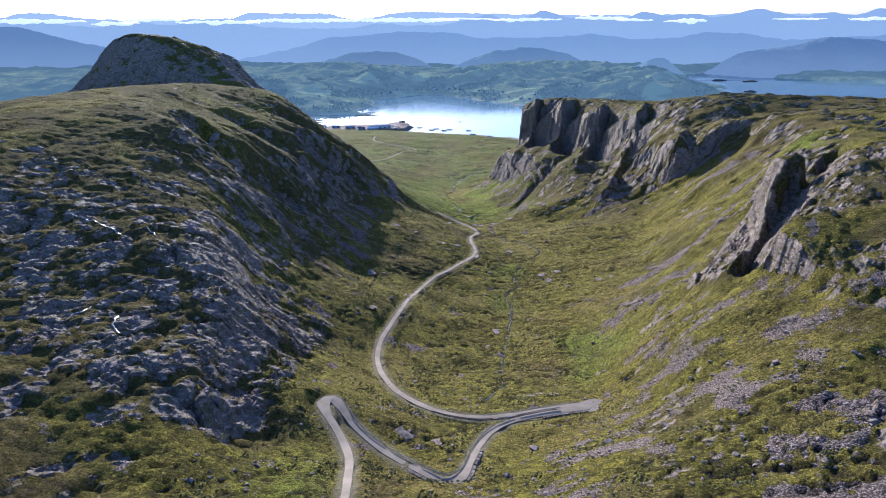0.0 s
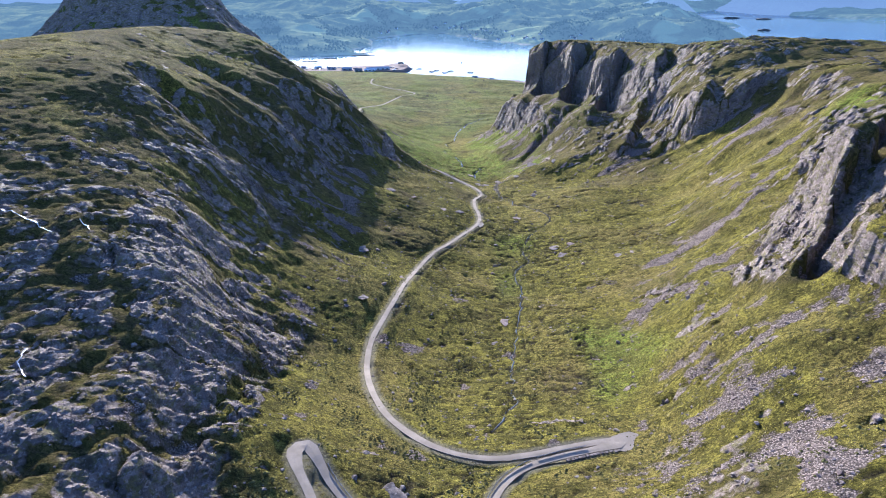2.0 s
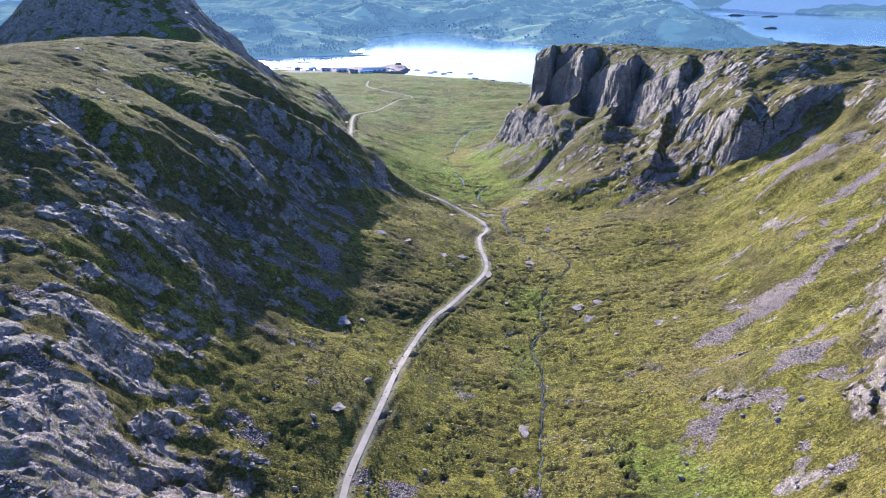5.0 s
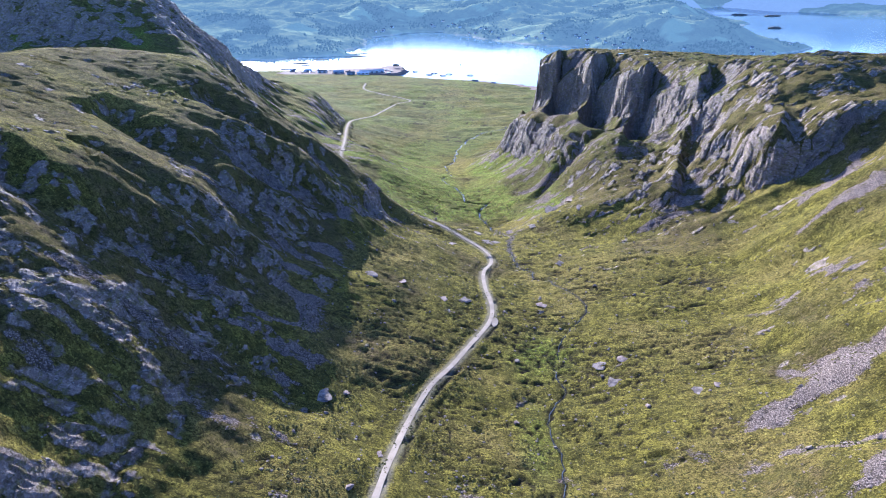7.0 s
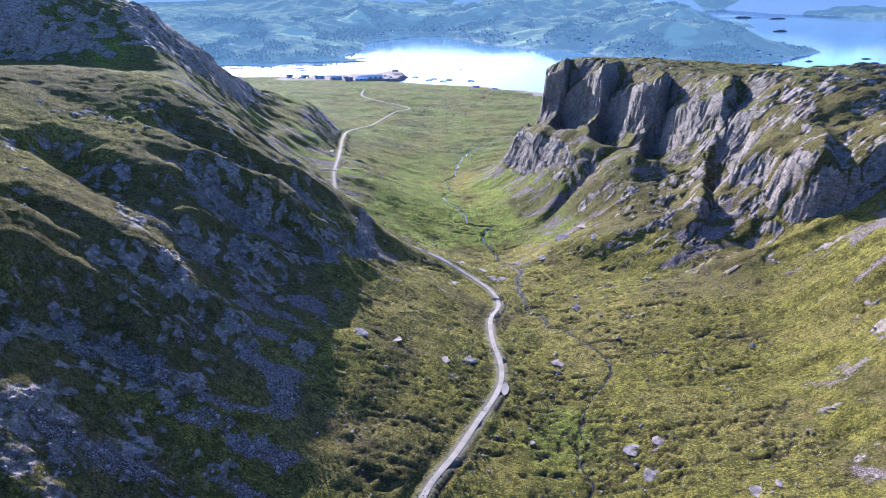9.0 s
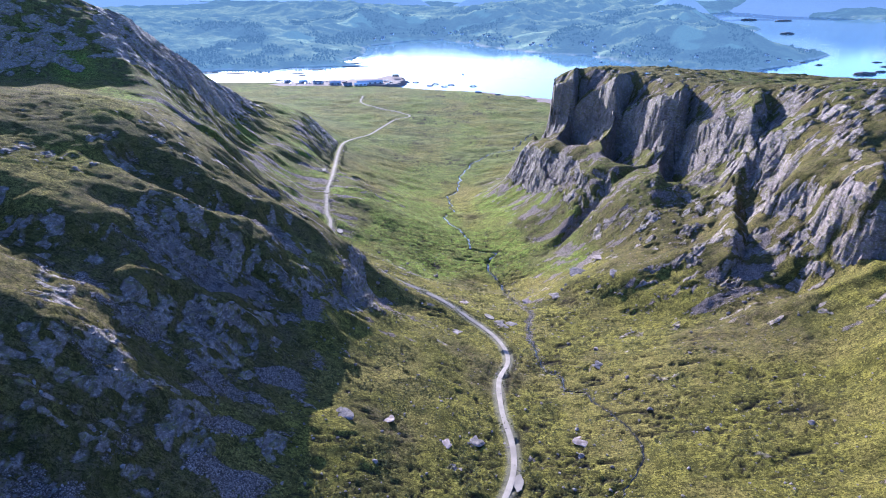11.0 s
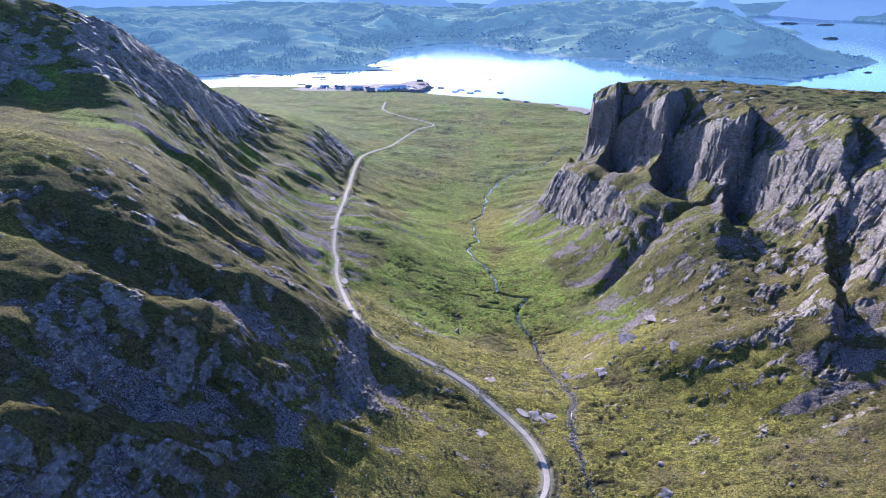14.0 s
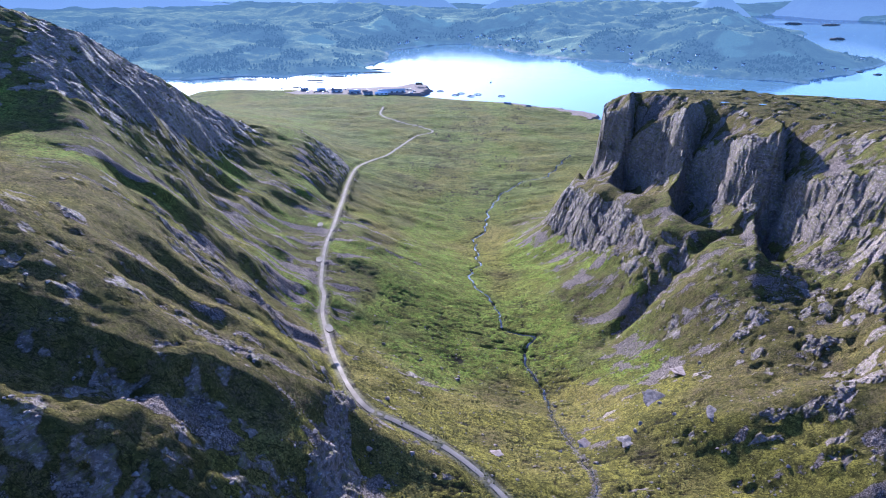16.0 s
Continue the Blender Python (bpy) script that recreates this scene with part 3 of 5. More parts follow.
    # Block tone varies at random, but is cut on the big cliff as painted shade.
    tone = (0.55 * tone + 0.45 * tone2) * (1 - 0.95 * cliff)
    rock = rock * (1 - 0.75 * cleft * (1 - cliff))
    z = z + 0.5 * slab * (1 - hard)
    z = z + (1 - rock) * (0.8 * fbm(x, y, 22, 2, 51) + 0.26 * fbm(x, y, 6, 2, 53) + 0.16 * lattice(x / 2.6, y / 2.6, 54) + 0.4 * np.maximum(left, moor) * ridged(x - 0.3 * y, 0.5 * y, 6.5, 3, 55)) * step(2000 - y, 0, 300)
    # Far moor towards the shore: low swells.
    z = z + (3.2 * step(y, 1050, 1300) * fbm(x, y * 1.8, 130, 3, 57) + 1.6 * step(y, 700, 900) * fbm(x * 0.6, y * 1.3, 34, 3, 58)) * step(1950 - y, 0, 150) * step(off, 8, 50)
    # Turf keeps to the flatter ledges.
    sy, sx = np.gradient(z, y[:, 0], x[0])
    steep = np.hypot(sx, sy)
    rock = rock * (0.5 + 0.5 * step(steep + 0.3 * fbm(x, y, 7, 2, 48) + 0.25 * crag, 0.3, 0.8))
    # Peat hags: thin dark channels that wander over the valley floor.
    flat = step(0.45 - slope, 0, 0.2) * step(110 - off, 0, 40) * (1 - rock)
    hag = np.abs(lattice(x / 19 + 0.6 * fbm(x, y, 9, 2, 61), y / 15, 63)) + 0.35 * step(fbm(x, y, 60, 2, 65), -0.1, 0.35)
    hag2 = np.abs(lattice(x / 11 + 0.5 * fbm(x, y, 6, 2, 66), y / 7.5, 67)) + 0.3 * step(fbm(x, y, 45, 2, 68), -0.35, 0.15)
    peat = flat * np.maximum(step(0.06 - hag, 0, 0.04), 0.8 * step(0.06 - hag2, 0, 0.05))
    hag3 = np.abs(lattice(x / 24 + 0.5 * fbm(x, y, 8, 2, 69), y / 6.0 + 0.3 * fbm(x, y, 11, 2, 62), 64)) + 0.25 * step(fbm(x, y, 50, 2, 70), 0.0, 0.4)
    peat = np.maximum(peat, 0.85 * step(0.6 - slope, 0, 0.2) * step(150 - off, 0, 60) * step(900 - y, 0, 200) * (1 - rock) * step(0.075 - hag3, 0, 0.05))
    z = z - 0.9 * peat
    # Scree fans and lush flushes.
    scree = 0.85 * step(slope, 0.34, 0.6) * step(fbm(x * 0.4, y * 1.5, 26, 4, 71) + 0.5 * fbm(x, y, 9, 3, 72), 0.25, 0.8) * step(1200 - y, 0, 200)
    apron = step(y, 640, 720) * step(1090 - y, 0, 70) * step(x - floor_x, 24, 48) * step(330 - x, 0, 80)
    talus = apron * step(slope, 0.25, 0.45)
    scree = np.maximum(scree, 0.75 * talus * step(fbm(x * 0.6, y + 0.4 * x, 15, 4, 74), -0.1, 0.5))
    talus = step(y, 620, 680) * step(1000 - y, 0, 150) * step(-x, 62, 84) * step(230 + x, 0, 60)
    scree = np.maximum(scree, 0.9 * talus * step(fbm(x * 0.35, y - 0.3 * x, 15, 4, 76), 0.0, 0.4))
    scree = np.maximum(scree, step(fbm(x, y, 18, 4, 73), 0.55, 0.9) * 0.8 * step(420 - y, 0, 150))
    fan = np.abs(y - 290 - 0.35 * (x - 90)) + 9 * fbm(x, y, 20, 3, 75)
    scree = np.maximum(scree, 0.95 * step(11 - fan, 0, 9) * step(x, 66, 84) * step(150 - x, 0, 25))
    fan = np.abs(y - 345 - 0.4 * (x - 110)) + 8 * fbm(x, y, 22, 3, 77)
    scree = np.maximum(scree, 0.95 * step(10 - fan, 0, 9) * step(x, 92, 112) * step(200 - x, 0, 40))
    scree = np.maximum(scree, 0.85 * step(x, 30, 70) * step(225 - y, 0, 50) * step(fbm(x, y, 15, 4, 78), -0.05, 0.45))
    shade = step(y, 300, 360) * step(600 - y, 0, 40) * step(-x, 44, 58) * step(112 + x, 0, 20)
    scree = np.maximum(scree, 0.9 * shade * step(fbm(x * 0.6 + 0.2 * y, y * 0.9 - 0.3 * x, 19, 3, 79), 0.22, 0.42))
    scree = scree * (1 - 0.6 * rock)
    lush = step(fbm(x * 0.8, y * 0.4, 70, 3, 81) - 0.5 + 0.4 * step(y, 600, 700) + 0.35 * step(y, 600, 700) + 0.25 * step(y, 640, 720) * step(1000 - y, 0, 250) + 0.35 * step(y, 650, 740) * step(1080 - y, 0, 250) * step(70 - off, 0, 50) , 0.05, 0.6)
    mound = on * step(side, 10, 20)
    heath = step(0.12 * step(y, 1000, 1250) + 0.7 * moor + 0.75 * apron + 0.4 * step(x, 84, 118) * step(y, 500, 590) * step(820 - y, 0, 60) + 1.3 * mound + 0.9 * sheer + 0.9 * crag + fbm(x, y, 55, 3, 91) - 0.15 + 0.4 * step(z, 225, 262) + 0.55 * step(z, 205, 235) * step(x, 105, 140) * step(y, 420, 560) + 0.3 * leftface + 0.5 * left * (1 - 0.5 * step(y, 255, 300)) + 0.6 * flank + 0.9 * zone * step(x - foot_x, -30, 10), 0.1, 0.7)
    moss = step(y, 900, 1200) * (0.55 + 0.45 * step(fbm(x * 0.7, y * 1.6, 90, 4, 83), -0.2, 0.3))
    # The road's bench, and the burn's bed.
    verge = np.zeros(x.shape)
    for k0 in range(0, len(ROAD_CURVE) - 1, 12):
        seg = ROAD_CURVE[k0:k0 + 13]
        lo, hi = seg.min(0) - 12, seg.max(0) + 12
        sel = np.s_[np.searchsorted(y[:, 0], lo[1]):np.searchsorted(y[:, 0], hi[1]), np.searchsorted(x[0], lo[0]):np.searchsorted(x[0], hi[0])]
        if len(seg) > 1 and x[sel].size:
            d, at = near_line(x[sel], y[sel], seg)
            zr = np.interp(at + k0, np.arange(len(ROAD_Z)), ROAD_Z)
            keep = step(7.5 - d, 0, 4.8)
            z[sel] = z[sel] * (1 - keep) + (zr - 0.10) * keep
            rock[sel] *= 1 - step(6 - d, 0, 4)
            peat[sel] *= 1 - keep
            t = np.gradient(seg, axis=0)[np.clip(at.astype(int), 0, len(seg) - 1)]
            c = seg[np.clip(at.astype(int), 0, len(seg) - 1)]
            lefty = t[..., 0] * (y[sel] - c[..., 1]) - t[..., 1] * (x[sel] - c[..., 0]) < 0
            ditch = lefty * step(d, 2.4, 3.2) * step(5.4 - d, 0, 1.4) * step(fbm(x[sel], y[sel], 26, 2, 95), -0.25, 0.25) * (y[sel] > 230)
            z[sel] -= 0.9 * ditch
            peat[sel] = np.maximum(peat[sel], 0.85 * ditch)
            verge[sel] = np.maximum(verge[sel], 0.75 * step(3.1 - d, 0, 1.0))
    for k0 in range(0, len(BURN_CURVE) - 1, 12):
        seg = BURN_CURVE[k0:k0 + 13]
        lo, hi = seg.min(0) - 8, seg.max(0) + 8
        sel = np.s_[np.searchsorted(y[:, 0], lo[1]):np.searchsorted(y[:, 0], hi[1]), np.searchsorted(x[0], lo[0]):np.searchsorted(x[0], hi[0])]
        if len(seg) > 1 and x[sel].size:
            d, at = near_line(x[sel], y[sel], seg)
            z[sel] -= (0.6 + 0.5 * step(y[sel], 600, 700)) * step(1.2 + 0.6 * step(y[sel], 600, 700) - d, 0, 1.0)
            peat[sel] = np.maximum(peat[sel], 0.85 * step(1.0 - d, 0, 0.6) * step(fbm(x[sel], y[sel], 14, 3, 97) + 0.35 * step(y[sel], 600, 680), -0.35, 0.05))
            scree[sel] = np.maximum(scree[sel], 0.5 * step(4 - d, 0, 3) * step(y[sel], 500, 560) * step(680 - y[sel], 0, 60))
    return z, dict(rock=rock, scree=scree, peat=peat, lush=lush, heath=heath, verge=verge, tone=tone, moss=moss)


def sheet(name, xs, ys, z, mat, masks=None):
    """A grid mesh over xs and ys, with a mask attribute for each kind of cover."""
    gx, gy = np.meshgrid(xs, ys)
    co = np.stack([gx, gy, z], -1).reshape(-1, 3)
    nx, ny = len(xs), len(ys)
    i = (np.arange(ny - 1)[:, None] * nx + np.arange(nx - 1)[None]).ravel()
    quads = np.stack([i, i + 1, i + nx + 1, i + nx], -1)
    me = bpy.data.meshes.new(name)
    me.vertices.add(len(co))
    me.vertices.foreach_set("co", co.ravel())
    me.loops.add(quads.size)
    me.loops.foreach_set("vertex_index", quads.ravel().astype(np.int32))
    me.polygons.add(len(quads))
    me.polygons.foreach_set("loop_start", np.arange(0, quads.size, 4, dtype=np.int32))
    soft = np.ones(len(quads), bool) if masks is None or "rock" not in masks else masks["rock"].ravel()[quads].mean(1) < 0.42
    me.polygons.foreach_set("use_smooth", soft)
    for key, v in (masks or {}).items():
        me.attributes.new(key, "FLOAT", "POINT").data.foreach_set("value", v.ravel().astype(np.float32))
    me.update()
    me.validate()
    me.materials.append(mat)
    return new(name, me)


XS = spaced(-900, 900, -150, 190, 1.1, 1.024, 9)
YS = spaced(-150, 2300, 98, 985, 1.15, 1.02, 12)
YS = YS[(YS > 60) | (np.arange(len(YS)) % 2 == 0)]
GX, GY = np.meshgrid(XS, YS)
GZ, MASKS = relief(GX, GY)
ground = tagged(sheet("ground", XS, YS, GZ, LAND, MASKS), "glacial valley of rough green moorland between dark sandstone crags", "terrain", kind="structure")


def ground_z(x, y):
    """Height of the finished ground at one place."""
    i = int(np.clip(np.searchsorted(XS, x) - 1, 0, len(XS) - 2))
    j = int(np.clip(np.searchsorted(YS, y) - 1, 0, len(YS) - 2))
    u, v = (x - XS[i]) / (XS[i + 1] - XS[i]), (y - YS[j]) / (YS[j + 1] - YS[j])
    return float((GZ[j, i] * (1 - u) + GZ[j, i + 1] * u) * (1 - v) + (GZ[j + 1, i] * (1 - u) + GZ[j + 1, i + 1] * u) * v)


def ribbon(name, curve, zs, widths, mat, thick=0.0):
    """A strip along a curve, five points across, with a crown and edges that go down."""
    t = np.gradient(curve, axis=0)
    n = np.stack([-t[:, 1], t[:, 0]], -1) / np.linalg.norm(t, axis=1)[:, None]
    bm = bmesh.new()
    rows = []
    for c, m, z, w in zip(curve, n, zs, widths):
        row = []
        for s, dz in ((-1.0, -thick), (-0.98, 0), (0, 0.05), (0.98, 0), (1.0, -thick)):
            p = c + m * s * w / 2
            row.append(bm.verts.new((p[0], p[1], z + dz)))
        rows.append(row)
    for a, b in zip(rows, rows[1:]):
        for k in range(4):
            bm.faces.new((a[k + 1], a[k], b[k], b[k + 1]))
    me = bpy.data.meshes.new(name)
    bm.to_mesh(me)
    bm.free()
    me.materials.append(mat)
    return new(name, me)


along = np.arange(len(ROAD_CURVE))
ROAD_W = 2.2 + 0.3 * lattice(along / 14.0, along * 0.0, 8) + 0.3 * lattice(along / 4.0, along * 0.0, 9)
for bx, by, wider in ((-38, 171, 2.2), (3, 139, 1.6), (51, 189, 1.4)):
    ROAD_W += wider * np.exp(-np.minimum(np.hypot(ROAD_CURVE[:, 0] - bx, ROAD_CURVE[:, 1] - by) / 5.0, 9) ** 2)
road = tagged(ribbon("road", ROAD_CURVE, ROAD_Z + 0.06, ROAD_W, ROAD, 0.4), "pale worn single-track asphalt road winding down the valley", "road", kind="structure")
burn_z = np.array([ground_z(p, q) for p, q in BURN_CURVE]) + 0.12
burn = tagged(ribbon("water_burn", BURN_CURVE, burn_z, 0.42 + 1.3 * step(BURN_CURVE[:, 1], 600, 720) + 0.35 * lattice(wob / 11, wob * 0, 4), BURN, 0.2), "dark narrow peaty burn winding through the grass", "stream", kind="structure")


# ---- the loch and the land beyond ----
loch = sheet("water_loch", np.array([-7000.0, -1500, 0, 1500, 7000]), np.array([900.0, 1900, 2600, 3600, 7500]), np.zeros((5, 5)), LOCH)
tagged(loch, "calm blue sea loch with sun glitter", "loch", kind="structure")

FAR_COAST = [(-7000, 2250), (-826, 2277), (-702, 2315), (-562, 2307), (-456, 2374), (-363, 2394), (-247, 2386), (-340, 2456), (-285, 2712), (-279, 2848), (-161, 3000), (-4, 3049), (103, 2878), (240, 2753), (328, 2652), (503, 2570), (613, 2433), (694, 2311), (951, 2237), (1099, 2342), (1309, 2510), (1361, 2576), (1290, 2700), (1230, 2900), (1341, 3188), (1458, 3338), (1400, 3581), (1430, 3844), (1512, 4127), (1671, 4220), (1790, 4238), (1900, 3980), (2150, 3780), (2600, 3560), (7000, 3100), (7000, 6000), (-7000, 6000)]


def inside(x, y, poly):
    """True where (x, y) lies in the polygon."""
    r = np.zeros(x.shape, bool)
    for (ax, ay), (bx, by) in zip(poly, poly[1:] + poly[:1]):
        r ^= ((ay > y) != (by > y)) & (x < (bx - ax) * (y - ay) / (by - ay + 1e-9) + ax)
    return r


def far_land(x, y):
    jx, jy = x + 26 * fbm(x, y, 150, 4, 101), y + 26 * fbm(x, y, 150, 4, 107)
    d, _ = near_line(jx, jy, FAR_COAST[:-2])
    d = np.where(inside(jx, jy, FAR_COAST), d, -d)
    z = np.where(d > 0, 3 + 24 * step(d, 0, 260) + 10 * step(d, 0, 40), np.maximum(d * 0.2, -12))
    rise = step(d, 10, 300)
    z = z + rise * (16 * ridged(x * 0.7 + y * 0.5, y - 0.3 * x, 300, 4, 111) + 9 * fbm(x, y, 130, 4, 113))
    # Rounded hills on the far shore: place, reach and height.
    for hx, hy, rx, ry, h in ((900, 2560, 420, 150, 46), (620, 2720, 300, 150, 40), (250, 3330, 380, 240, 42), (-330, 3250, 160, 220, 42), (-820, 2950, 320, 260, 36), (1080, 3150, 260, 260, 48), (-1500, 2900, 400, 500, 60), (700, 3600, 500, 300, 56), (-600, 3700, 500, 250, 46)):
        z = z + rise * h * np.exp(-((x - hx) / rx) ** 2 - ((y - hy) / ry) ** 2) * (1 + 0.35 * ridged(x, y, 120, 3, 121))
    wood = rise ** 0.3 * step(fbm(x, y, 210, 4, 131) + 0.55 * step(260 - d, 0, 200) - 0.2, -0.05, 0.3) * (d > 4)
    field = step(fbm(x * 0.6, y * 1.4, 140, 3, 137), 0.25, 0.45) * step(420 - d, 0, 200) * (1 - wood)
    shore = step(10 - np.abs(d - 3), 0, 8)
    return z, dict(wood=wood, field=field, shore=shore)


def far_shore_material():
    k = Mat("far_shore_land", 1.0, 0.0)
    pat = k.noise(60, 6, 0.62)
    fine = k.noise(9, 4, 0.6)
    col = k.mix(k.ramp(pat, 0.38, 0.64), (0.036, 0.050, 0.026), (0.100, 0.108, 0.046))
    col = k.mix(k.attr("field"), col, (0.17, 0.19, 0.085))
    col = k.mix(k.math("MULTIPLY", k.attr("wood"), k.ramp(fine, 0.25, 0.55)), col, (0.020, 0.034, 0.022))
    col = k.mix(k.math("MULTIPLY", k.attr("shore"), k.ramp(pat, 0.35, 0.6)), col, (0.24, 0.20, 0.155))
    # Blue emission paints the haze over this shore.
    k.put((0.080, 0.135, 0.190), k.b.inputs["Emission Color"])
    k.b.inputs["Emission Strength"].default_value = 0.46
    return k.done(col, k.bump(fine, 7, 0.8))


FX, FY = spaced(-3400, 3600, -900, 1500, 9.0, 1.04, 40), spaced(2180, 4700, 2200, 3000, 8.0, 1.012, 20)
FGX, FGY = np.meshgrid(FX, FY)
FZ, FMASKS = far_land(FGX, FGY)
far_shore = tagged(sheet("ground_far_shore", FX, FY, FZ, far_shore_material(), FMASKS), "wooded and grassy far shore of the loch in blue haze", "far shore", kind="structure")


def far_ridge(name, label, y, depth, profile, seed, low, high, haze, glow):
    """A range of distant hills: a skyline that falls away on both sides."""
    xs = np.linspace(profile[0][0], profile[-1][0], 420)
    v = np.linspace(-1, 1, 36)
    top = pchip([p[0] for p in profile], [p[1] for p in profile], xs)
    gx, gv = np.meshgrid(xs, v)
    gy = y + gv * depth
    fall = np.clip(1 - np.abs(gv) ** 1.3, 0, 1)
    rough = ridged(gx, gy, 420, 4, seed)
    z = (top + 40)[None] * fall * (1 + 0.16 * (rough - 0.3) * (1 - fall ** 6)) - 40 + 7 * fbm(gx, gy, 90, 3, seed + 5) * fall
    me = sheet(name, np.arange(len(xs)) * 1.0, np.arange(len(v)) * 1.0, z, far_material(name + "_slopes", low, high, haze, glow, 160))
    co = np.stack([gx, gy, z], -1).reshape(-1)
    me.data.vertices.foreach_set("co", co)
    me.data.update()
    return tagged(me, label, "distant hills", kind="structure")


# Each range farther off has a paler, stronger blue glow for its haze.
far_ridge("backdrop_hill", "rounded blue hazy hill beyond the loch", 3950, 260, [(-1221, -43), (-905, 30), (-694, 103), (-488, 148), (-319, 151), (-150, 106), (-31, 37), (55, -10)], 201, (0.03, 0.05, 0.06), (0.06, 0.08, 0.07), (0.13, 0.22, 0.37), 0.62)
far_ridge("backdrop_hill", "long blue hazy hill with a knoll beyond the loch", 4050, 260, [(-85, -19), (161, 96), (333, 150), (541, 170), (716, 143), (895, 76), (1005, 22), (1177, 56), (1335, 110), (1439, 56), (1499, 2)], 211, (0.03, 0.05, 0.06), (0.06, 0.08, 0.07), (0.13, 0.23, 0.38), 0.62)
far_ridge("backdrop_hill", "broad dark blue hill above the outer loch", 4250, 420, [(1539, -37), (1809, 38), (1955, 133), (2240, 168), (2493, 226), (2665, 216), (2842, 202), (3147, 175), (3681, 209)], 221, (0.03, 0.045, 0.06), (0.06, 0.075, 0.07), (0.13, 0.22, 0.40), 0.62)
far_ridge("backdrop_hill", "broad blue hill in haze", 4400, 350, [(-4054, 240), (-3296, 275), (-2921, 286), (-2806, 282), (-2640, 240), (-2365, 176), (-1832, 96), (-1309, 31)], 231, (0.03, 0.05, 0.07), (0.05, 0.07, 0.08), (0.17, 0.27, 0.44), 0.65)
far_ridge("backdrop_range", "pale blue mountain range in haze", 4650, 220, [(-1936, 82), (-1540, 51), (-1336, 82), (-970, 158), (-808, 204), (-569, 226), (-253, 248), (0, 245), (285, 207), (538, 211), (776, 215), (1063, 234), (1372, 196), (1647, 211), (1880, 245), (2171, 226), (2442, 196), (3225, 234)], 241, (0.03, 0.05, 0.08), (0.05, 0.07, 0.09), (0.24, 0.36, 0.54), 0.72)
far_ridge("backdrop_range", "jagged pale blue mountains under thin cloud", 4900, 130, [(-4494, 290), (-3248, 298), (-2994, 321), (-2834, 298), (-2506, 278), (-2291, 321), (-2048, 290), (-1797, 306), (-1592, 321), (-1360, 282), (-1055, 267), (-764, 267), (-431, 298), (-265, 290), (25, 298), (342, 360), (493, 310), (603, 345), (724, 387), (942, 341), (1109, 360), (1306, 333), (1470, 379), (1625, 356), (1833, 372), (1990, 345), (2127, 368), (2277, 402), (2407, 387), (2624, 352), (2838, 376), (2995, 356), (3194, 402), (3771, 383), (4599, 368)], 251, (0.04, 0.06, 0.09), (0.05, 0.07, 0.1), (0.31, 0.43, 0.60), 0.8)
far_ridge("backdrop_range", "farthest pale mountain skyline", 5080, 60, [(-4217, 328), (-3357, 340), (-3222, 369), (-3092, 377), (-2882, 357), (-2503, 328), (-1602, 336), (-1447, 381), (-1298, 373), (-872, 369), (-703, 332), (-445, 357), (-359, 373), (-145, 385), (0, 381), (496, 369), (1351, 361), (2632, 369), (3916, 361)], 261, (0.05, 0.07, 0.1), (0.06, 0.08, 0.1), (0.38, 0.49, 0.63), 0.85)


def cloud_material():
    k = Mat("white_cloud", 1.0, 0.0)
    # A faint glow of its own stands in for sunlight scattered in the cloud.
    k.put((0.9, 0.93, 1.0), k.b.inputs["Emission Color"])
    k.b.inputs["Emission Strength"].default_value = 0.26
    return k.done((0.8, 0.8, 0.8), k.bump(k.noise(40, 4), 20, 0.5))


CLOUD = cloud_material()


def cloud_bank(x0, x1, y, z, h, seed):
    """A low bank of cloud that lies along the hills: lumps that swell and thin out."""
    rng = random.Random(seed)
    bm = bmesh.new()
    n = int((x1 - x0) / 34) + 3
    for k in range(n):
        f = (k + 0.5) / n
        size = h * (0.25 + 0.75 * math.sin(math.pi * f)) * rng.uniform(0.35, 1.2)
        m = Matrix.Translation((x0 + (x1 - x0) * f + rng.uniform(-26, 26), y + rng.uniform(-25, 25), z + rng.uniform(-0.35, 0.35) * h)) @ Matrix.Diagonal((rng.uniform(34, 75), 30, size, 1))
        bmesh.ops.create_icosphere(bm, subdivisions=3, radius=1.0, matrix=m)
    for v in bm.verts:
        v.co += Vector((0, 0, 1)) * (0.6 * h * noise.noise(v.co / 45) + 0.45 * h * noise.noise(v.co / 16))
    me = bpy.data.meshes.new("backdrop_cloud")
    bm.to_mesh(me)
    bm.free()
    for p in me.polygons:
        p.use_smooth = True
    me.materials.append(CLOUD)
    return tagged(new("backdrop_cloud", me), "thin white bank of low cloud along the mountains", "cloud", kind="structure")


for k, (a, b, z, h) in enumerate(((-3300, -2560, 312, 14), (-2480, -2200, 300, 13), (-2250, -1900, 322, 9), (-1850, -1300, 306, 12), (-1350, -700, 318, 14), (-760, 40, 322, 12), (-100, 330, 330, 6), (380, 780, 326, 10), (930, 1260, 336, 11), (1240, 1420, 322, 9), (1620, 1830, 318, 12), (2380, 2640, 330, 8), (2900, 3300, 330, 9))):
    cloud_bank(a, b, 4735, z, h, k)


# ---- materials of the loose things ----
def stone_material(name, dark, light, lichen):
    k = Mat(name, 0.95, 0.05)
    g = k.noise(0.6, 5, 0.65)
    col = k.mix(k.ramp(k.noise(2.0, 4, 0.6), 0.35, 0.68), dark, light)
    col = k.mix(k.ramp(g, 0.55, 0.72, 0, 0.7), col, lichen)
    return k.done(col, k.bump(g, 0.25, 0.9))


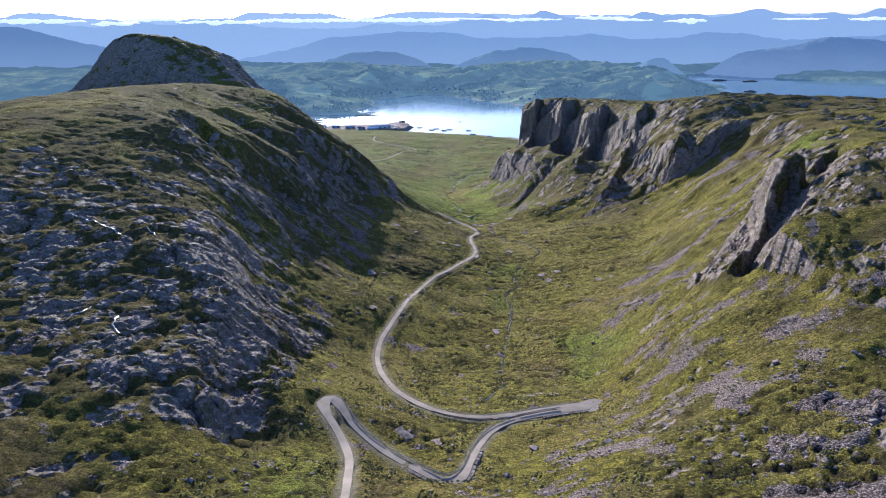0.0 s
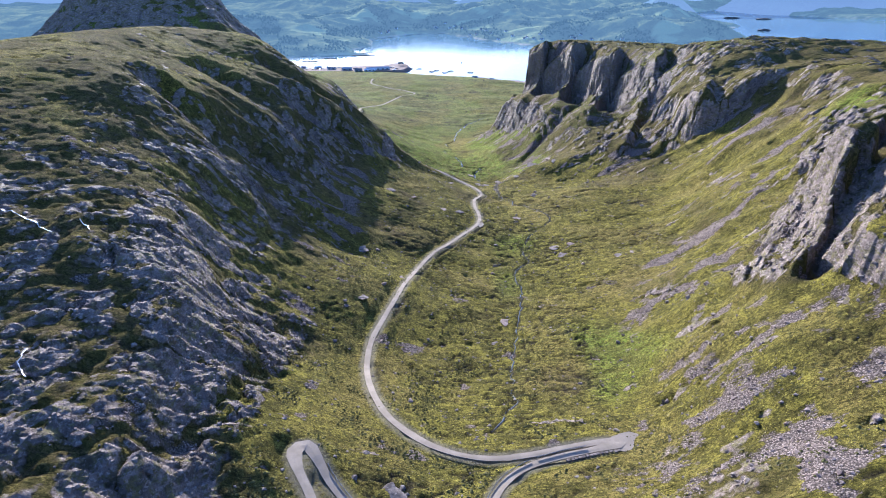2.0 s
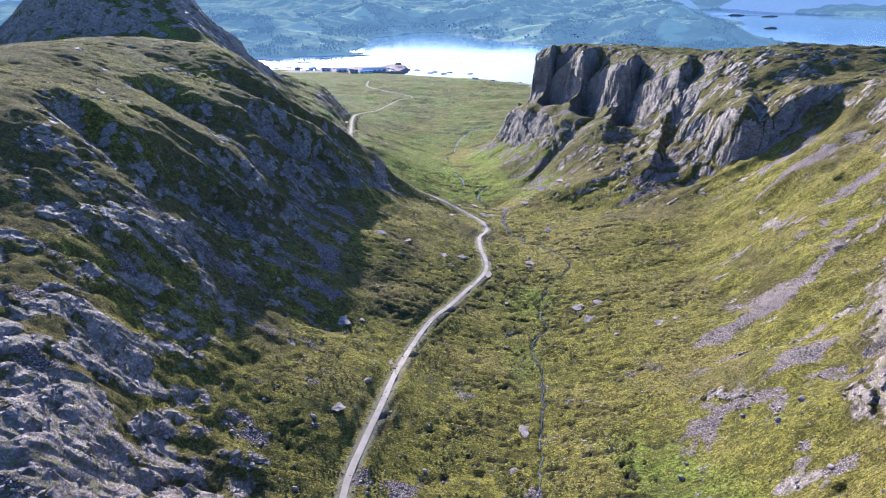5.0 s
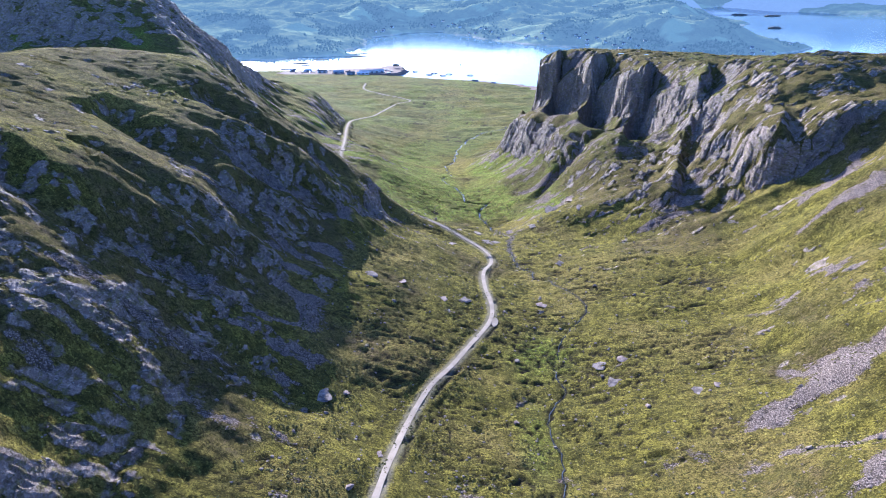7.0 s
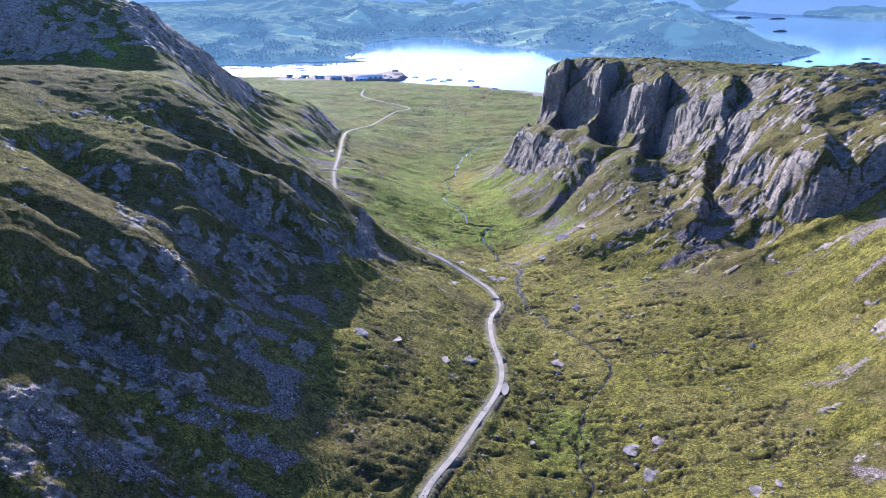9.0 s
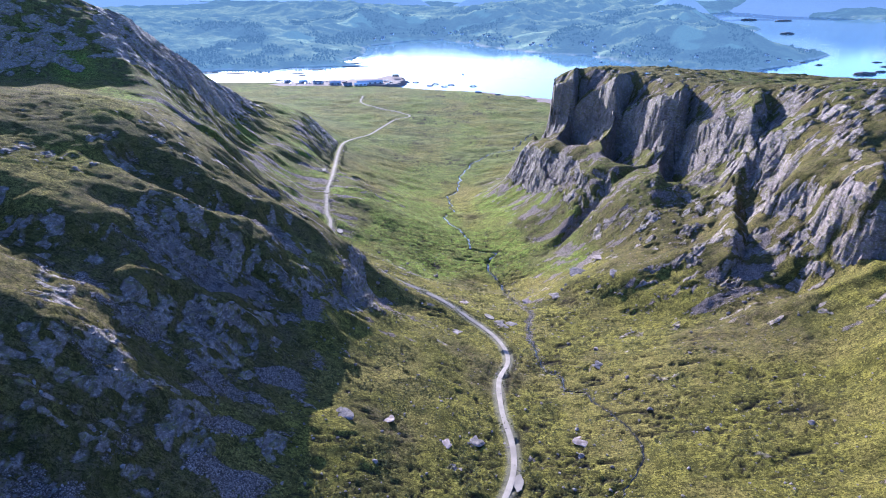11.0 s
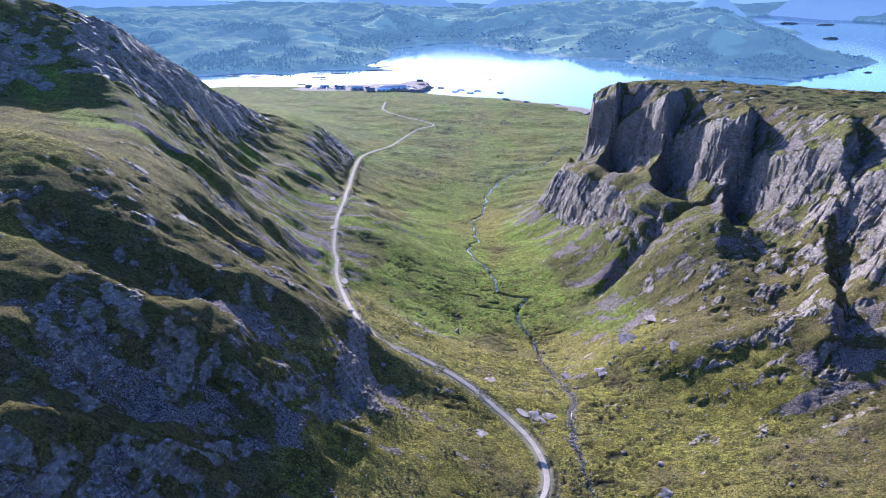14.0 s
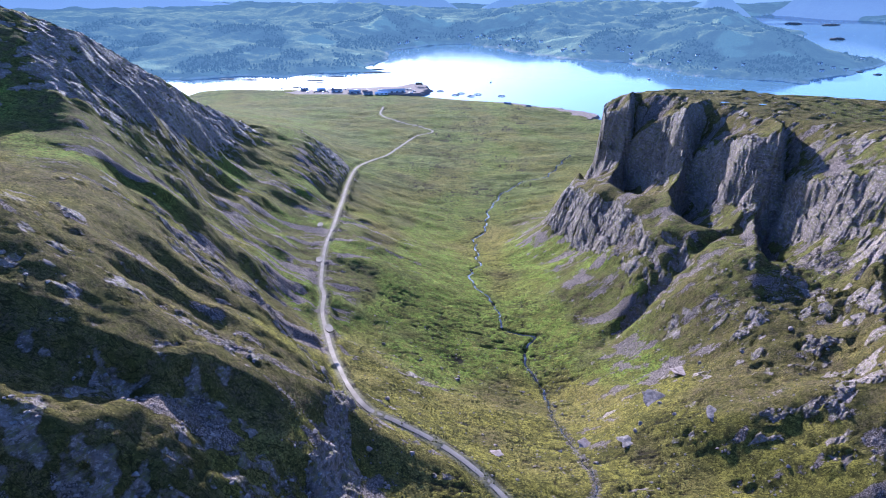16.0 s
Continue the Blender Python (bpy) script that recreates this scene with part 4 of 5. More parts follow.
def leaf_material():
    """Broadleaf woods across the loch, their shore's blue haze painted on as emission."""
    k = Mat("far_foliage", 1.0, 0.0)
    pat = k.noise(8, 4, 0.6)
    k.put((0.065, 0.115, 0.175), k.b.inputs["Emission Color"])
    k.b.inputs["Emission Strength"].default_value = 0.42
    return k.done(k.mix(k.ramp(pat, 0.4, 0.62), (0.018, 0.034, 0.020), (0.040, 0.064, 0.032)), k.bump(pat, 2.8, 0.7))


def plain(name, colour, rough=0.7, metal=0.0, grain=1.0):
    k = Mat(name, rough, 0.3 if rough < 0.6 else 0.04)
    k.b.inputs["Metallic"].default_value = metal
    n = k.noise(grain, 4, 0.6)
    return k.done(k.mix(k.ramp(n, 0.3, 0.7), tuple(c * 0.78 for c in colour), tuple(min(1, c * 1.15) for c in colour)), k.bump(n, grain * 0.05, 0.4))


STONE = stone_material("grey_sandstone", (0.105, 0.086, 0.076), (0.235, 0.192, 0.166), (0.35, 0.30, 0.255))
PINK = stone_material("pink_sandstone", (0.150, 0.112, 0.096), (0.285, 0.222, 0.188), (0.38, 0.315, 0.270))
STEEL = plain("galvanised_steel", (0.22, 0.22, 0.225), 0.55, 0.6, 0.4)
POST = plain("weathered_post", (0.16, 0.145, 0.13), 0.85)
WHITE = plain("white_render", (0.78, 0.77, 0.74), 0.8)
SLATE = plain("slate_roof", (0.13, 0.135, 0.15), 0.7)
CLAD = plain("grey_cladding", (0.36, 0.38, 0.40), 0.6)
PALE_CLAD = plain("pale_cladding", (0.66, 0.67, 0.68), 0.55)
CONCRETE = plain("concrete", (0.24, 0.225, 0.205), 0.9, 0.0, 3.0)
GRAVEL = plain("pinkish_gravel", (0.20, 0.150, 0.125), 0.95, 0.0, 6.0)
RUBBER = plain("dark_plastic_pipe", (0.035, 0.04, 0.045), 0.6)
NET = plain("dark_netting", (0.03, 0.04, 0.04), 0.9)
HULL = plain("dark_hull_paint", (0.04, 0.06, 0.10), 0.5)
GLASS = plain("window_glass", (0.05, 0.06, 0.08), 0.15)
LEAF = leaf_material()
HEATHER = plain("heather_and_bracken", (0.085, 0.080, 0.030), 0.95, 0.0, 1.2)
FOAM = plain("white_water", (0.36, 0.36, 0.36), 0.3)


def part(name, bm, mat, parent=None, label=""):
    """Links a bmesh as one mesh object, under a parent if there is one."""
    me = bpy.data.meshes.new(name)
    bm.to_mesh(me)
    bm.free()
    me.materials.append(mat)
    ob = new(name, me)
    if parent is not None:
        ob.parent = parent
    if label:
        ob["label"] = label
    return ob


def box(bm, x, y, z, sx, sy, sz, turn=0.0):
    """A box on z, centred at x and y."""
    m = Matrix.Translation((x, y, z + sz / 2)) @ Matrix.Rotation(turn, 4, "Z") @ Matrix.Diagonal((sx, sy, sz, 1))
    return bmesh.ops.create_cube(bm, size=1.0, matrix=m)["verts"]


# ---- boulders, outcrops and stones ----
def rock_mesh(name, seed, mat, sub=2, flat=0.7, rough=0.35, facets=9):
    """A weathered block: a ball cut by random planes, then roughened."""
    rng = random.Random(seed)
    bm = bmesh.new()
    bmesh.ops.create_icosphere(bm, subdivisions=sub, radius=1.0)
    planes = [(Vector((rng.gauss(0, 1), rng.gauss(0, 1), rng.gauss(0, 0.8))).normalized(), rng.uniform(0.45, 0.85)) for _ in range(facets)]
    for v in bm.verts:
        for n, d in planes:
            over = v.co.dot(n) - d
            if over > 0:
                v.co -= n * over * 0.9
        v.co *= 1 + rough * 0.35 * noise.noise(v.co * 1.7 + Vector((seed, 0, 0)))
        v.co.z *= flat
    me = bpy.data.meshes.new(name)
    bm.to_mesh(me)
    bm.free()
    me.materials.append(mat)
    return me


BOULDERS = [rock_mesh("boulder", 10 + k, STONE if k % 3 else PINK, 2, 0.62 + 0.05 * (k % 4)) for k in range(9)]
OUTCROPS = [rock_mesh("rock_outcrop", 60 + k, PINK if k % 2 else STONE, 4, 0.20, 1.6, 22) for k in range(5)]
rng = random.Random(4)


def set_stone(name, me, x, y, size, label, group, category):
    ob = new(name, me)
    sx, sy = size * rng.uniform(0.8, 1.25), size * rng.uniform(0.8, 1.25)
    ob.location = (x, y, ground_z(x, y) + (0.02 if name == 'rock_outcrop' else 0.12) * size)
    ob.rotation_euler = (rng.uniform(-0.15, 0.15), rng.uniform(-0.15, 0.15), rng.uniform(0, 6.28))
    ob.scale = (sx, sy, size * (0.6 if name == "rock_outcrop" else 1.0))
    return tagged(ob, label, category, group)


# Slabs and knolls that stand out of the turf: place and half-width.
for k, (x, y, r) in enumerate(((69, 402, 4.5), (80, 405, 4.0), (71, 387, 4.5), (52, 464, 3.0), (72, 518, 3.6), (30, 570, 6.0), (-22, 455, 4.2), (-36, 449, 4.5), (-1, 450, 3.2), (11, 455, 3.6), (101, 374, 3.4), (109, 376, 2.6), (37, 571, 4.0), (53, 620, 5.5), (69, 614, 6.0), (88, 640, 7.0), (107, 664, 9.0), (104, 617, 4.5), (11, 602, 3.8), (5, 548, 5.0), (-44, 357, 5.0), (-22, 331, 2.6), (-36, 291, 3.4), (28, 299, 3.2), (22, 277, 2.8), (-13, 163, 3.6), (-2, 162, 2.6))):
    set_stone("rock_outcrop", OUTCROPS[k % 5], x, y, r, "low weathered outcrop of pinkish grey sandstone in rough grass", "outcrops in the grass", "rock")
count = 0
while count < 230:
    y = 112 + 600 * rng.random() ** 1.25
    x = rng.uniform(-58, 175)
    if near_line(np.array([x]), np.array([y]), ROAD_CURVE[::4])[0][0] < 5:
        continue
    lumpy = fbm(np.array([x]), np.array([y]), 40, 2, 301)[0]
    if lumpy < rng.uniform(-0.5, 0.5):
        continue
    s = 0.45 + 1.3 * rng.random() ** 3
    set_stone("boulder", BOULDERS[count % 9], x, y, s, "weathered grey boulder lying in rough moorland grass", "boulders on the moor", "boulder")
    count += 1


def scatter_stones(name, n, place, lo, hi, mat, label, category, seed):
    """Many small angular stones joined in one mesh."""
    r = np.random.RandomState(seed)
    base = np.array([(1.1, 0, -0.35), (-0.6, 1.0, -0.35), (-0.6, -1.0, -0.35), (0.6, 0.4, 0.36), (-0.55, 0.4, 0.30), (0.05, -0.65, 0.38)])
    faces = np.array([(3, 4, 5), (0, 1, 3), (1, 4, 3), (1, 2, 4), (2, 5, 4), (2, 0, 5), (0, 3, 5)])
    vs, fs = [], []
    xs, ys, ss = place(r, n)
    i = np.clip(np.searchsorted(XS, xs) - 1, 0, len(XS) - 2)
    j = np.clip(np.searchsorted(YS, ys) - 1, 0, len(YS) - 2)
    u, v = (xs - XS[i]) / (XS[i + 1] - XS[i]), (ys - YS[j]) / (YS[j + 1] - YS[j])
    zs = (GZ[j, i] * (1 - u) + GZ[j, i + 1] * u) * (1 - v) + (GZ[j + 1, i] * (1 - u) + GZ[j + 1, i + 1] * u) * v
    m = len(xs)
    a = r.uniform(0, 6.28, m)
    jit = base[None] * (1 + r.uniform(-0.3, 0.3, (m, 6, 3))) * (lo + (hi - lo) * ss ** 3)[:, None, None]
    co = np.stack([jit[..., 0] * np.cos(a)[:, None] - jit[..., 1] * np.sin(a)[:, None], jit[..., 0] * np.sin(a)[:, None] + jit[..., 1] * np.cos(a)[:, None], jit[..., 2]], -1)
    co += np.stack([xs, ys, zs], -1)[:, None]
    idx = (faces[None] + 6 * np.arange(m)[:, None, None]).reshape(-1, 3)
    me = bpy.data.meshes.new(name)
    me.from_pydata(co.reshape(-1, 3).tolist(), [], idx.tolist())
    me.materials.append(mat)
    return tagged(new(name, me), label, category, kind="stuff")


def on_moor(r, n):
    x, y, s = r.uniform(-60, 180, n), 108 + 640 * r.rand(n) ** 1.3, r.rand(n)
    keep = (fbm(x, y, 22, 3, 305) > r.uniform(-0.7, 0.8, n)) & (near_line(x, y, ROAD_CURVE[:260:4])[0] > 3.2)
    return x[keep], y[keep], s[keep]


def on_mask(key, lo, n_more=1.0):
    def place(r, n):
        x, y, s = r.uniform(-170, 235, n), 108 + 760 * r.rand(n) ** 1.2, r.rand(n)
        i, j = np.clip(np.searchsorted(XS, x), 0, len(XS) - 1), np.clip(np.searchsorted(YS, y), 0, len(YS) - 1)
        keep = (MASKS[key][j, i] > lo) & (near_line(x, y, ROAD_CURVE[:260:4])[0] > 3.2)
        return x[keep], y[keep], s[keep]
    return place


def by_burn(r, n):
    k = r.randint(100, 175, n)
    p = BURN_CURVE[np.clip(k, 0, len(BURN_CURVE) - 1)] + r.normal(0, 1.5, (n, 2))
    return p[:, 0], p[:, 1], r.rand(n)


scatter_stones("loose_stones", 15000, on_moor, 0.16, 0.85, STONE, "small pale stones strewn over the grass", "stones", 1)
scatter_stones("scree_stones", 120000, on_mask("scree", 0.45), 0.22, 0.9, PINK, "loose pinkish scree stones on the slopes", "scree", 2)
scatter_stones("crag_blocks", 60000, on_mask("rock", 0.45), 0.25, 1.1, STONE, "broken blocks on the ledges of the crags", "rock debris", 3)
scatter_stones("burn_stones", 900, by_burn, 0.2, 0.7, STONE, "wet stones along the burn", "stones", 4)


def tussocks(name, n, place, size, mat, label, seed):
    """Low ragged clumps of heather and grass."""
    r = np.random.RandomState(seed)
    xs, ys, ss = place(r, n)
    m = len(xs)
    i, j = np.clip(np.searchsorted(XS, xs) - 1, 0, len(XS) - 2), np.clip(np.searchsorted(YS, ys) - 1, 0, len(YS) - 2)
    zs = GZ[j, i]
    ring = np.array([(math.cos(k * 1.2566), math.sin(k * 1.2566), 0.0) for k in range(5)] + [(0.2, 0.1, 0.75)])
    faces = np.array([(k, (k + 1) % 5, 5) for k in range(5)])
    co = ring[None] * (1 + r.uniform(-0.4, 0.4, (m, 6, 3))) * (size * (0.4 + 0.8 * ss))[:, None, None]
    co[..., 2] -= 0.12 * size
    co += np.stack([xs, ys, zs], -1)[:, None]
    me = bpy.data.meshes.new(name)
    me.from_pydata(co.reshape(-1, 3).tolist(), [], (faces[None] + 6 * np.arange(m)[:, None, None]).reshape(-1, 3).tolist())
    me.materials.append(mat)
    return tagged(new(name, me), label, "heather", kind="stuff")


def on_heath(r, n):
    x, y, s = r.uniform(-60, 200, n), 105 + 620 * r.rand(n) ** 1.3, r.rand(n)
    keep = (fbm(x, y, 16, 4, 311) > r.uniform(-0.1, 0.7, n)) & (near_line(x, y, ROAD_CURVE[:260:4])[0] > 3.5)
    i, j = np.clip(np.searchsorted(XS, x), 0, len(XS) - 1), np.clip(np.searchsorted(YS, y), 0, len(YS) - 1)
    keep &= MASKS["rock"][j, i] < 0.5
    return x[keep], y[keep], s[keep]


tussocks("heather_tussocks", 120000, on_heath, 0.42, HEATHER, "dark tussocks of heather and coarse grass", 7)


# ---- the road's furniture ----
def crash_barrier(k0, k1, side):
    """A steel beam barrier on posts along the road's edge, between two points of its line."""
    root = tagged(new("crash_barrier"), "low galvanised crash barrier on short posts beside the road", "barrier", "crash barriers on the bends")
    c = ROAD_CURVE[k0:k1 + 1]
    t = np.gradient(c, axis=0)
    n = np.stack([-t[:, 1], t[:, 0]], -1) / np.linalg.norm(t, axis=1)[:, None]
    p = c + n * side * (ROAD_W[k0:k1 + 1] / 2 + 0.35)[:, None]
    z = ROAD_Z[k0:k1 + 1]
    root.location = (p[0][0], p[0][1], z[0])
    bm = bmesh.new()
    rows = []
    for q, m, h in zip(p, n, z):
        row = []
        for out, up in ((0, 0.42), (0.07, 0.50), (0.0, 0.58), (0.07, 0.66), (0, 0.76), (-0.04, 0.76), (-0.04, 0.42)):
            row.append(bm.verts.new((q[0] - m[0] * side * out - p[0][0], q[1] - m[1] * side * out - p[0][1], h + up - z[0])))
        rows.append(row)
    for a, b in zip(rows, rows[1:]):
        for k in range(7):
            bm.faces.new((a[k], a[(k + 1) % 7], b[(k + 1) % 7], b[k]))
    part("rail", bm, STEEL, root)
    post = None
    for q, m, h in list(zip(p, n, z))[::2]:
        if post is None:
            bm = bmesh.new()
            box(bm, 0, 0, -0.5, 0.14, 0.14, 1.2)
            post = part("post", bm, POST, root)
        else:
            post = new("post", post.data)
            post.parent = root
        post.location = (q[0] + m[0] * side * 0.11 - p[0][0], q[1] + m[1] * side * 0.11 - p[0][1], h - z[0])
    return root


def nearest_on_road(x, y, lo=0, hi=400):
    d = np.hypot(ROAD_CURVE[lo:hi, 0] - x, ROAD_CURVE[lo:hi, 1] - y)
    return lo + int(np.argmin(d))


hair = nearest_on_road(-38, 171)
bend = nearest_on_road(0, 137.5)
turn = nearest_on_road(51, 189)
for a, b, s in ((hair + 6, hair + 14, 1), (hair + 15, bend - 5, 1), (bend - 4, bend + 8, 1), (bend + 9, bend + 22, 1), (bend + 23, turn - 5, 1), (turn + 6, turn + 16, 1), (turn + 17, turn + 27, 1)):
    crash_barrier(a, b, s)


def road_pad(x, y, rx, ry, turn_deg, label):
    """A widened bit of asphalt: an uneven disc with a thickness."""
    bm = bmesh.new()
    top = []
    r = random.Random(int(x * 7 + y))
    a = radians(turn_deg)
    zc = ROAD_Z[nearest_on_road(x, y)] + 0.045
    for k in range(22):
        w = k / 22 * 2 * math.pi
        f = r.uniform(0.88, 1.06)
        px, py = rx * math.cos(w) * f, ry * math.sin(w) * f
        top.append(bm.verts.new((x + px * math.cos(a) - py * math.sin(a), y + px * math.sin(a) + py * math.cos(a), zc)))
    face = bm.faces.new(top)
    ext = bmesh.ops.extrude_face_region(bm, geom=[face])
    for v in ext["geom"]:
        if isinstance(v, bmesh.types.BMVert):
            v.co.z -= 0.6
    bmesh.ops.recalc_face_normals(bm, faces=bm.faces)
    return tagged(part("road_layby", bm, ROAD), label, "lay-by", kind="structure")


road_pad(53.5, 189.5, 5.5, 4.0, 15, "asphalt pad at the end of the lower hairpin")
road_pad(23.0, 557.0, 3.4, 1.5, 128, "gravelly passing place beside the road")
road_pad(25.0, 437.0, 4.0, 1.7, 80, "passing place beside the road")
road_pad(-71.6, 668.5, 4.0, 2.0, 112, "passing place beside the road")
road_pad(-93.6, 746, 4.0, 2.0, 102, "passing place beside the road")
road_pad(-104.6, 800, 4.0, 2.0, 100, "passing place beside the road")


def retaining_wall(k0, k1, side, high):
    """A drystone wall that holds up the road: each stone proud of the joints."""
    root = tagged(new("retaining_wall"), "rough drystone retaining wall below the bend", "wall", "retaining walls")
    r = random.Random(k0)
    c = ROAD_CURVE[k0:k1 + 1]
    t = np.gradient(c, axis=0)
    n = np.stack([-t[:, 1], t[:, 0]], -1) / np.linalg.norm(t, axis=1)[:, None]
    root.location = (c[0][0], c[0][1], ROAD_Z[k0])
    bm = bmesh.new()
    stone = None
    for k in range(len(c) - 1):
        for f in (0.0, 0.5):
            for row in range(3):
                q = c[k] * (1 - f) + c[k + 1] * f + n[k] * side * (ROAD_W[k0 + k] / 2 + 0.9 - 0.1 * row)
                a = math.atan2(t[k][1], t[k][0])
                if stone is None:
                    bm = bmesh.new()
                    box(bm, 0, 0, -0.5, 1.0, 1.0, 1.0)
                    bmesh.ops.bevel(bm, geom=bm.edges[:], offset=0.12, segments=1, affect="EDGES")
                    stone = part("stone", bm, STONE, root)
                else:
                    stone = new("stone", stone.data)
                    stone.parent = root
                stone.location = (q[0] - c[0][0] + r.uniform(-0.05, 0.05), q[1] - c[0][1], ROAD_Z[k0 + k] - ROAD_Z[k0] - 0.35 - (2 - row) * high / 3 + 0.2)
                stone.rotation_euler = (0, 0, a + r.uniform(-0.06, 0.06))
                stone.scale = (r.uniform(0.85, 1.1), r.uniform(0.8, 1.05), high / 3 * r.uniform(0.9, 1.05))
    return root


retaining_wall(bend - 6, bend + 10, -1, 1.6)
retaining_wall(turn - 8, turn - 1, -1, 1.6)


# ---- thread of white water on the crag, wet slabs, hill pools ----
def cascade(pts, w, label):
    c = smooth_line(pts, 1.0)
    r = random.Random(int(abs(pts[0][0])))
    c += np.array([[r.uniform(-0.5, 0.5), r.uniform(-0.5, 0.5)] for _ in c])
    zs = [max(ground_z(px + dx, py + dy) for dx in (-0.7, 0, 0.7) for dy in (-0.7, 0, 0.7)) + 0.12 for px, py in c]
    return tagged(ribbon("water_cascade", c, zs, [w * r.uniform(0.4, 1.3) for _ in c], FOAM, 0.15), label, "cascade", kind="structure")


cascade([(-109, 177), (-110, 173), (-112, 170)], 0.3, "short white cascade over dark rock")
cascade([(-101, 175), (-99, 171), (-98, 168), (-94, 164)], 0.3, "thin white cascade down the crag")
cascade([(-145, 229), (-140, 228), (-133, 227), (-125, 224), (-118, 221)], 0.3, "bright trickle across the rocky shelf")
cascade([(-113, 229), (-109, 226)], 0.3, "short bright trickle on the crag")


def pool(x, y, rx, ry, seed, z=None, name="water_pool", label="small bright hill pool on the plateau"):
    bm = bmesh.new()
    r = random.Random(seed)
    zc = ground_z(x, y) + 0.12 if z is None else z
    vs = []
    for k in range(18):
        w = k / 18 * 2 * math.pi
        f = r.uniform(0.6, 1.1)
        vs.append(bm.verts.new((x + rx * f * math.cos(w), y + ry * f * math.sin(w), zc)))
    top = bm.faces.new(vs)
    for v in bmesh.ops.extrude_face_region(bm, geom=[top])["geom"]:
        if isinstance(v, bmesh.types.BMVert):
            v.co.z -= 1.5
    bmesh.ops.recalc_face_normals(bm, faces=bm.faces)
    return tagged(part(name, bm, LOCH), label, "pool", kind="structure")


for k, (x, y, rx, ry) in enumerate(((219, 910, 5, 2.5), (203, 914, 4, 2), (229, 905, 3, 1.6))):
    pool(x, y, rx, ry, k)
pool(707, 3261, 26, 18, 9, far_land(np.array([707.0]), np.array([3261.0]))[0][0] + 2.0, label="bright lochan on the far shore")


# ---- the yard, quays and fish farm by the near shore ----
def made_ground(x, y, rx, ry, turn_deg, z, label, mat=GRAVEL):
    """A levelled platform with a sloping rubble edge."""
    bm = bmesh.new()
    r = random.Random(int(x + y))
    a = radians(turn_deg)
    top, low = [], []
    for k in range(28):
        w = k / 28 * 2 * math.pi
        ex = 0.55
        f = r.uniform(0.9, 1.08)
        px = rx * math.copysign(abs(math.cos(w)) ** ex, math.cos(w)) * f
        py = ry * math.copysign(abs(math.sin(w)) ** ex, math.sin(w)) * f
        for lst, grow, zz in ((top, 1.0, z), (low, 1.12, -3.0)):
            lst.append(bm.verts.new((x + grow * (px * math.cos(a) - py * math.sin(a)), y + grow * (px * math.sin(a) + py * math.cos(a)), zz)))
    bm.faces.new(top)
    for k in range(28):
        bm.faces.new((top[k], low[k], low[(k + 1) % 28], top[(k + 1) % 28]))
    bmesh.ops.recalc_face_normals(bm, faces=bm.faces)
    return tagged(part("pavement_yard", bm, mat), label, "yard", kind="structure")


YARD_Z = 7.0
made_ground(-290, 2070, 185, 52, 12, YARD_Z, "levelled gravel yard beside the loch")
made_ground(-165, 2120, 60, 34, 60, YARD_Z - 0.4, "gravel point with a quay at the yard's end")
made_ground(225, 1835, 62, 36, -25, 6.0, "bare pinkish gravel terrace by the shore")
made_ground(95, 1930, 42, 15, -15, 5.0, "gravel spit with a small quay")
made_ground(160, 1905, 60, 7, -8, 4.4, "long concrete quay by the shore", CONCRETE)


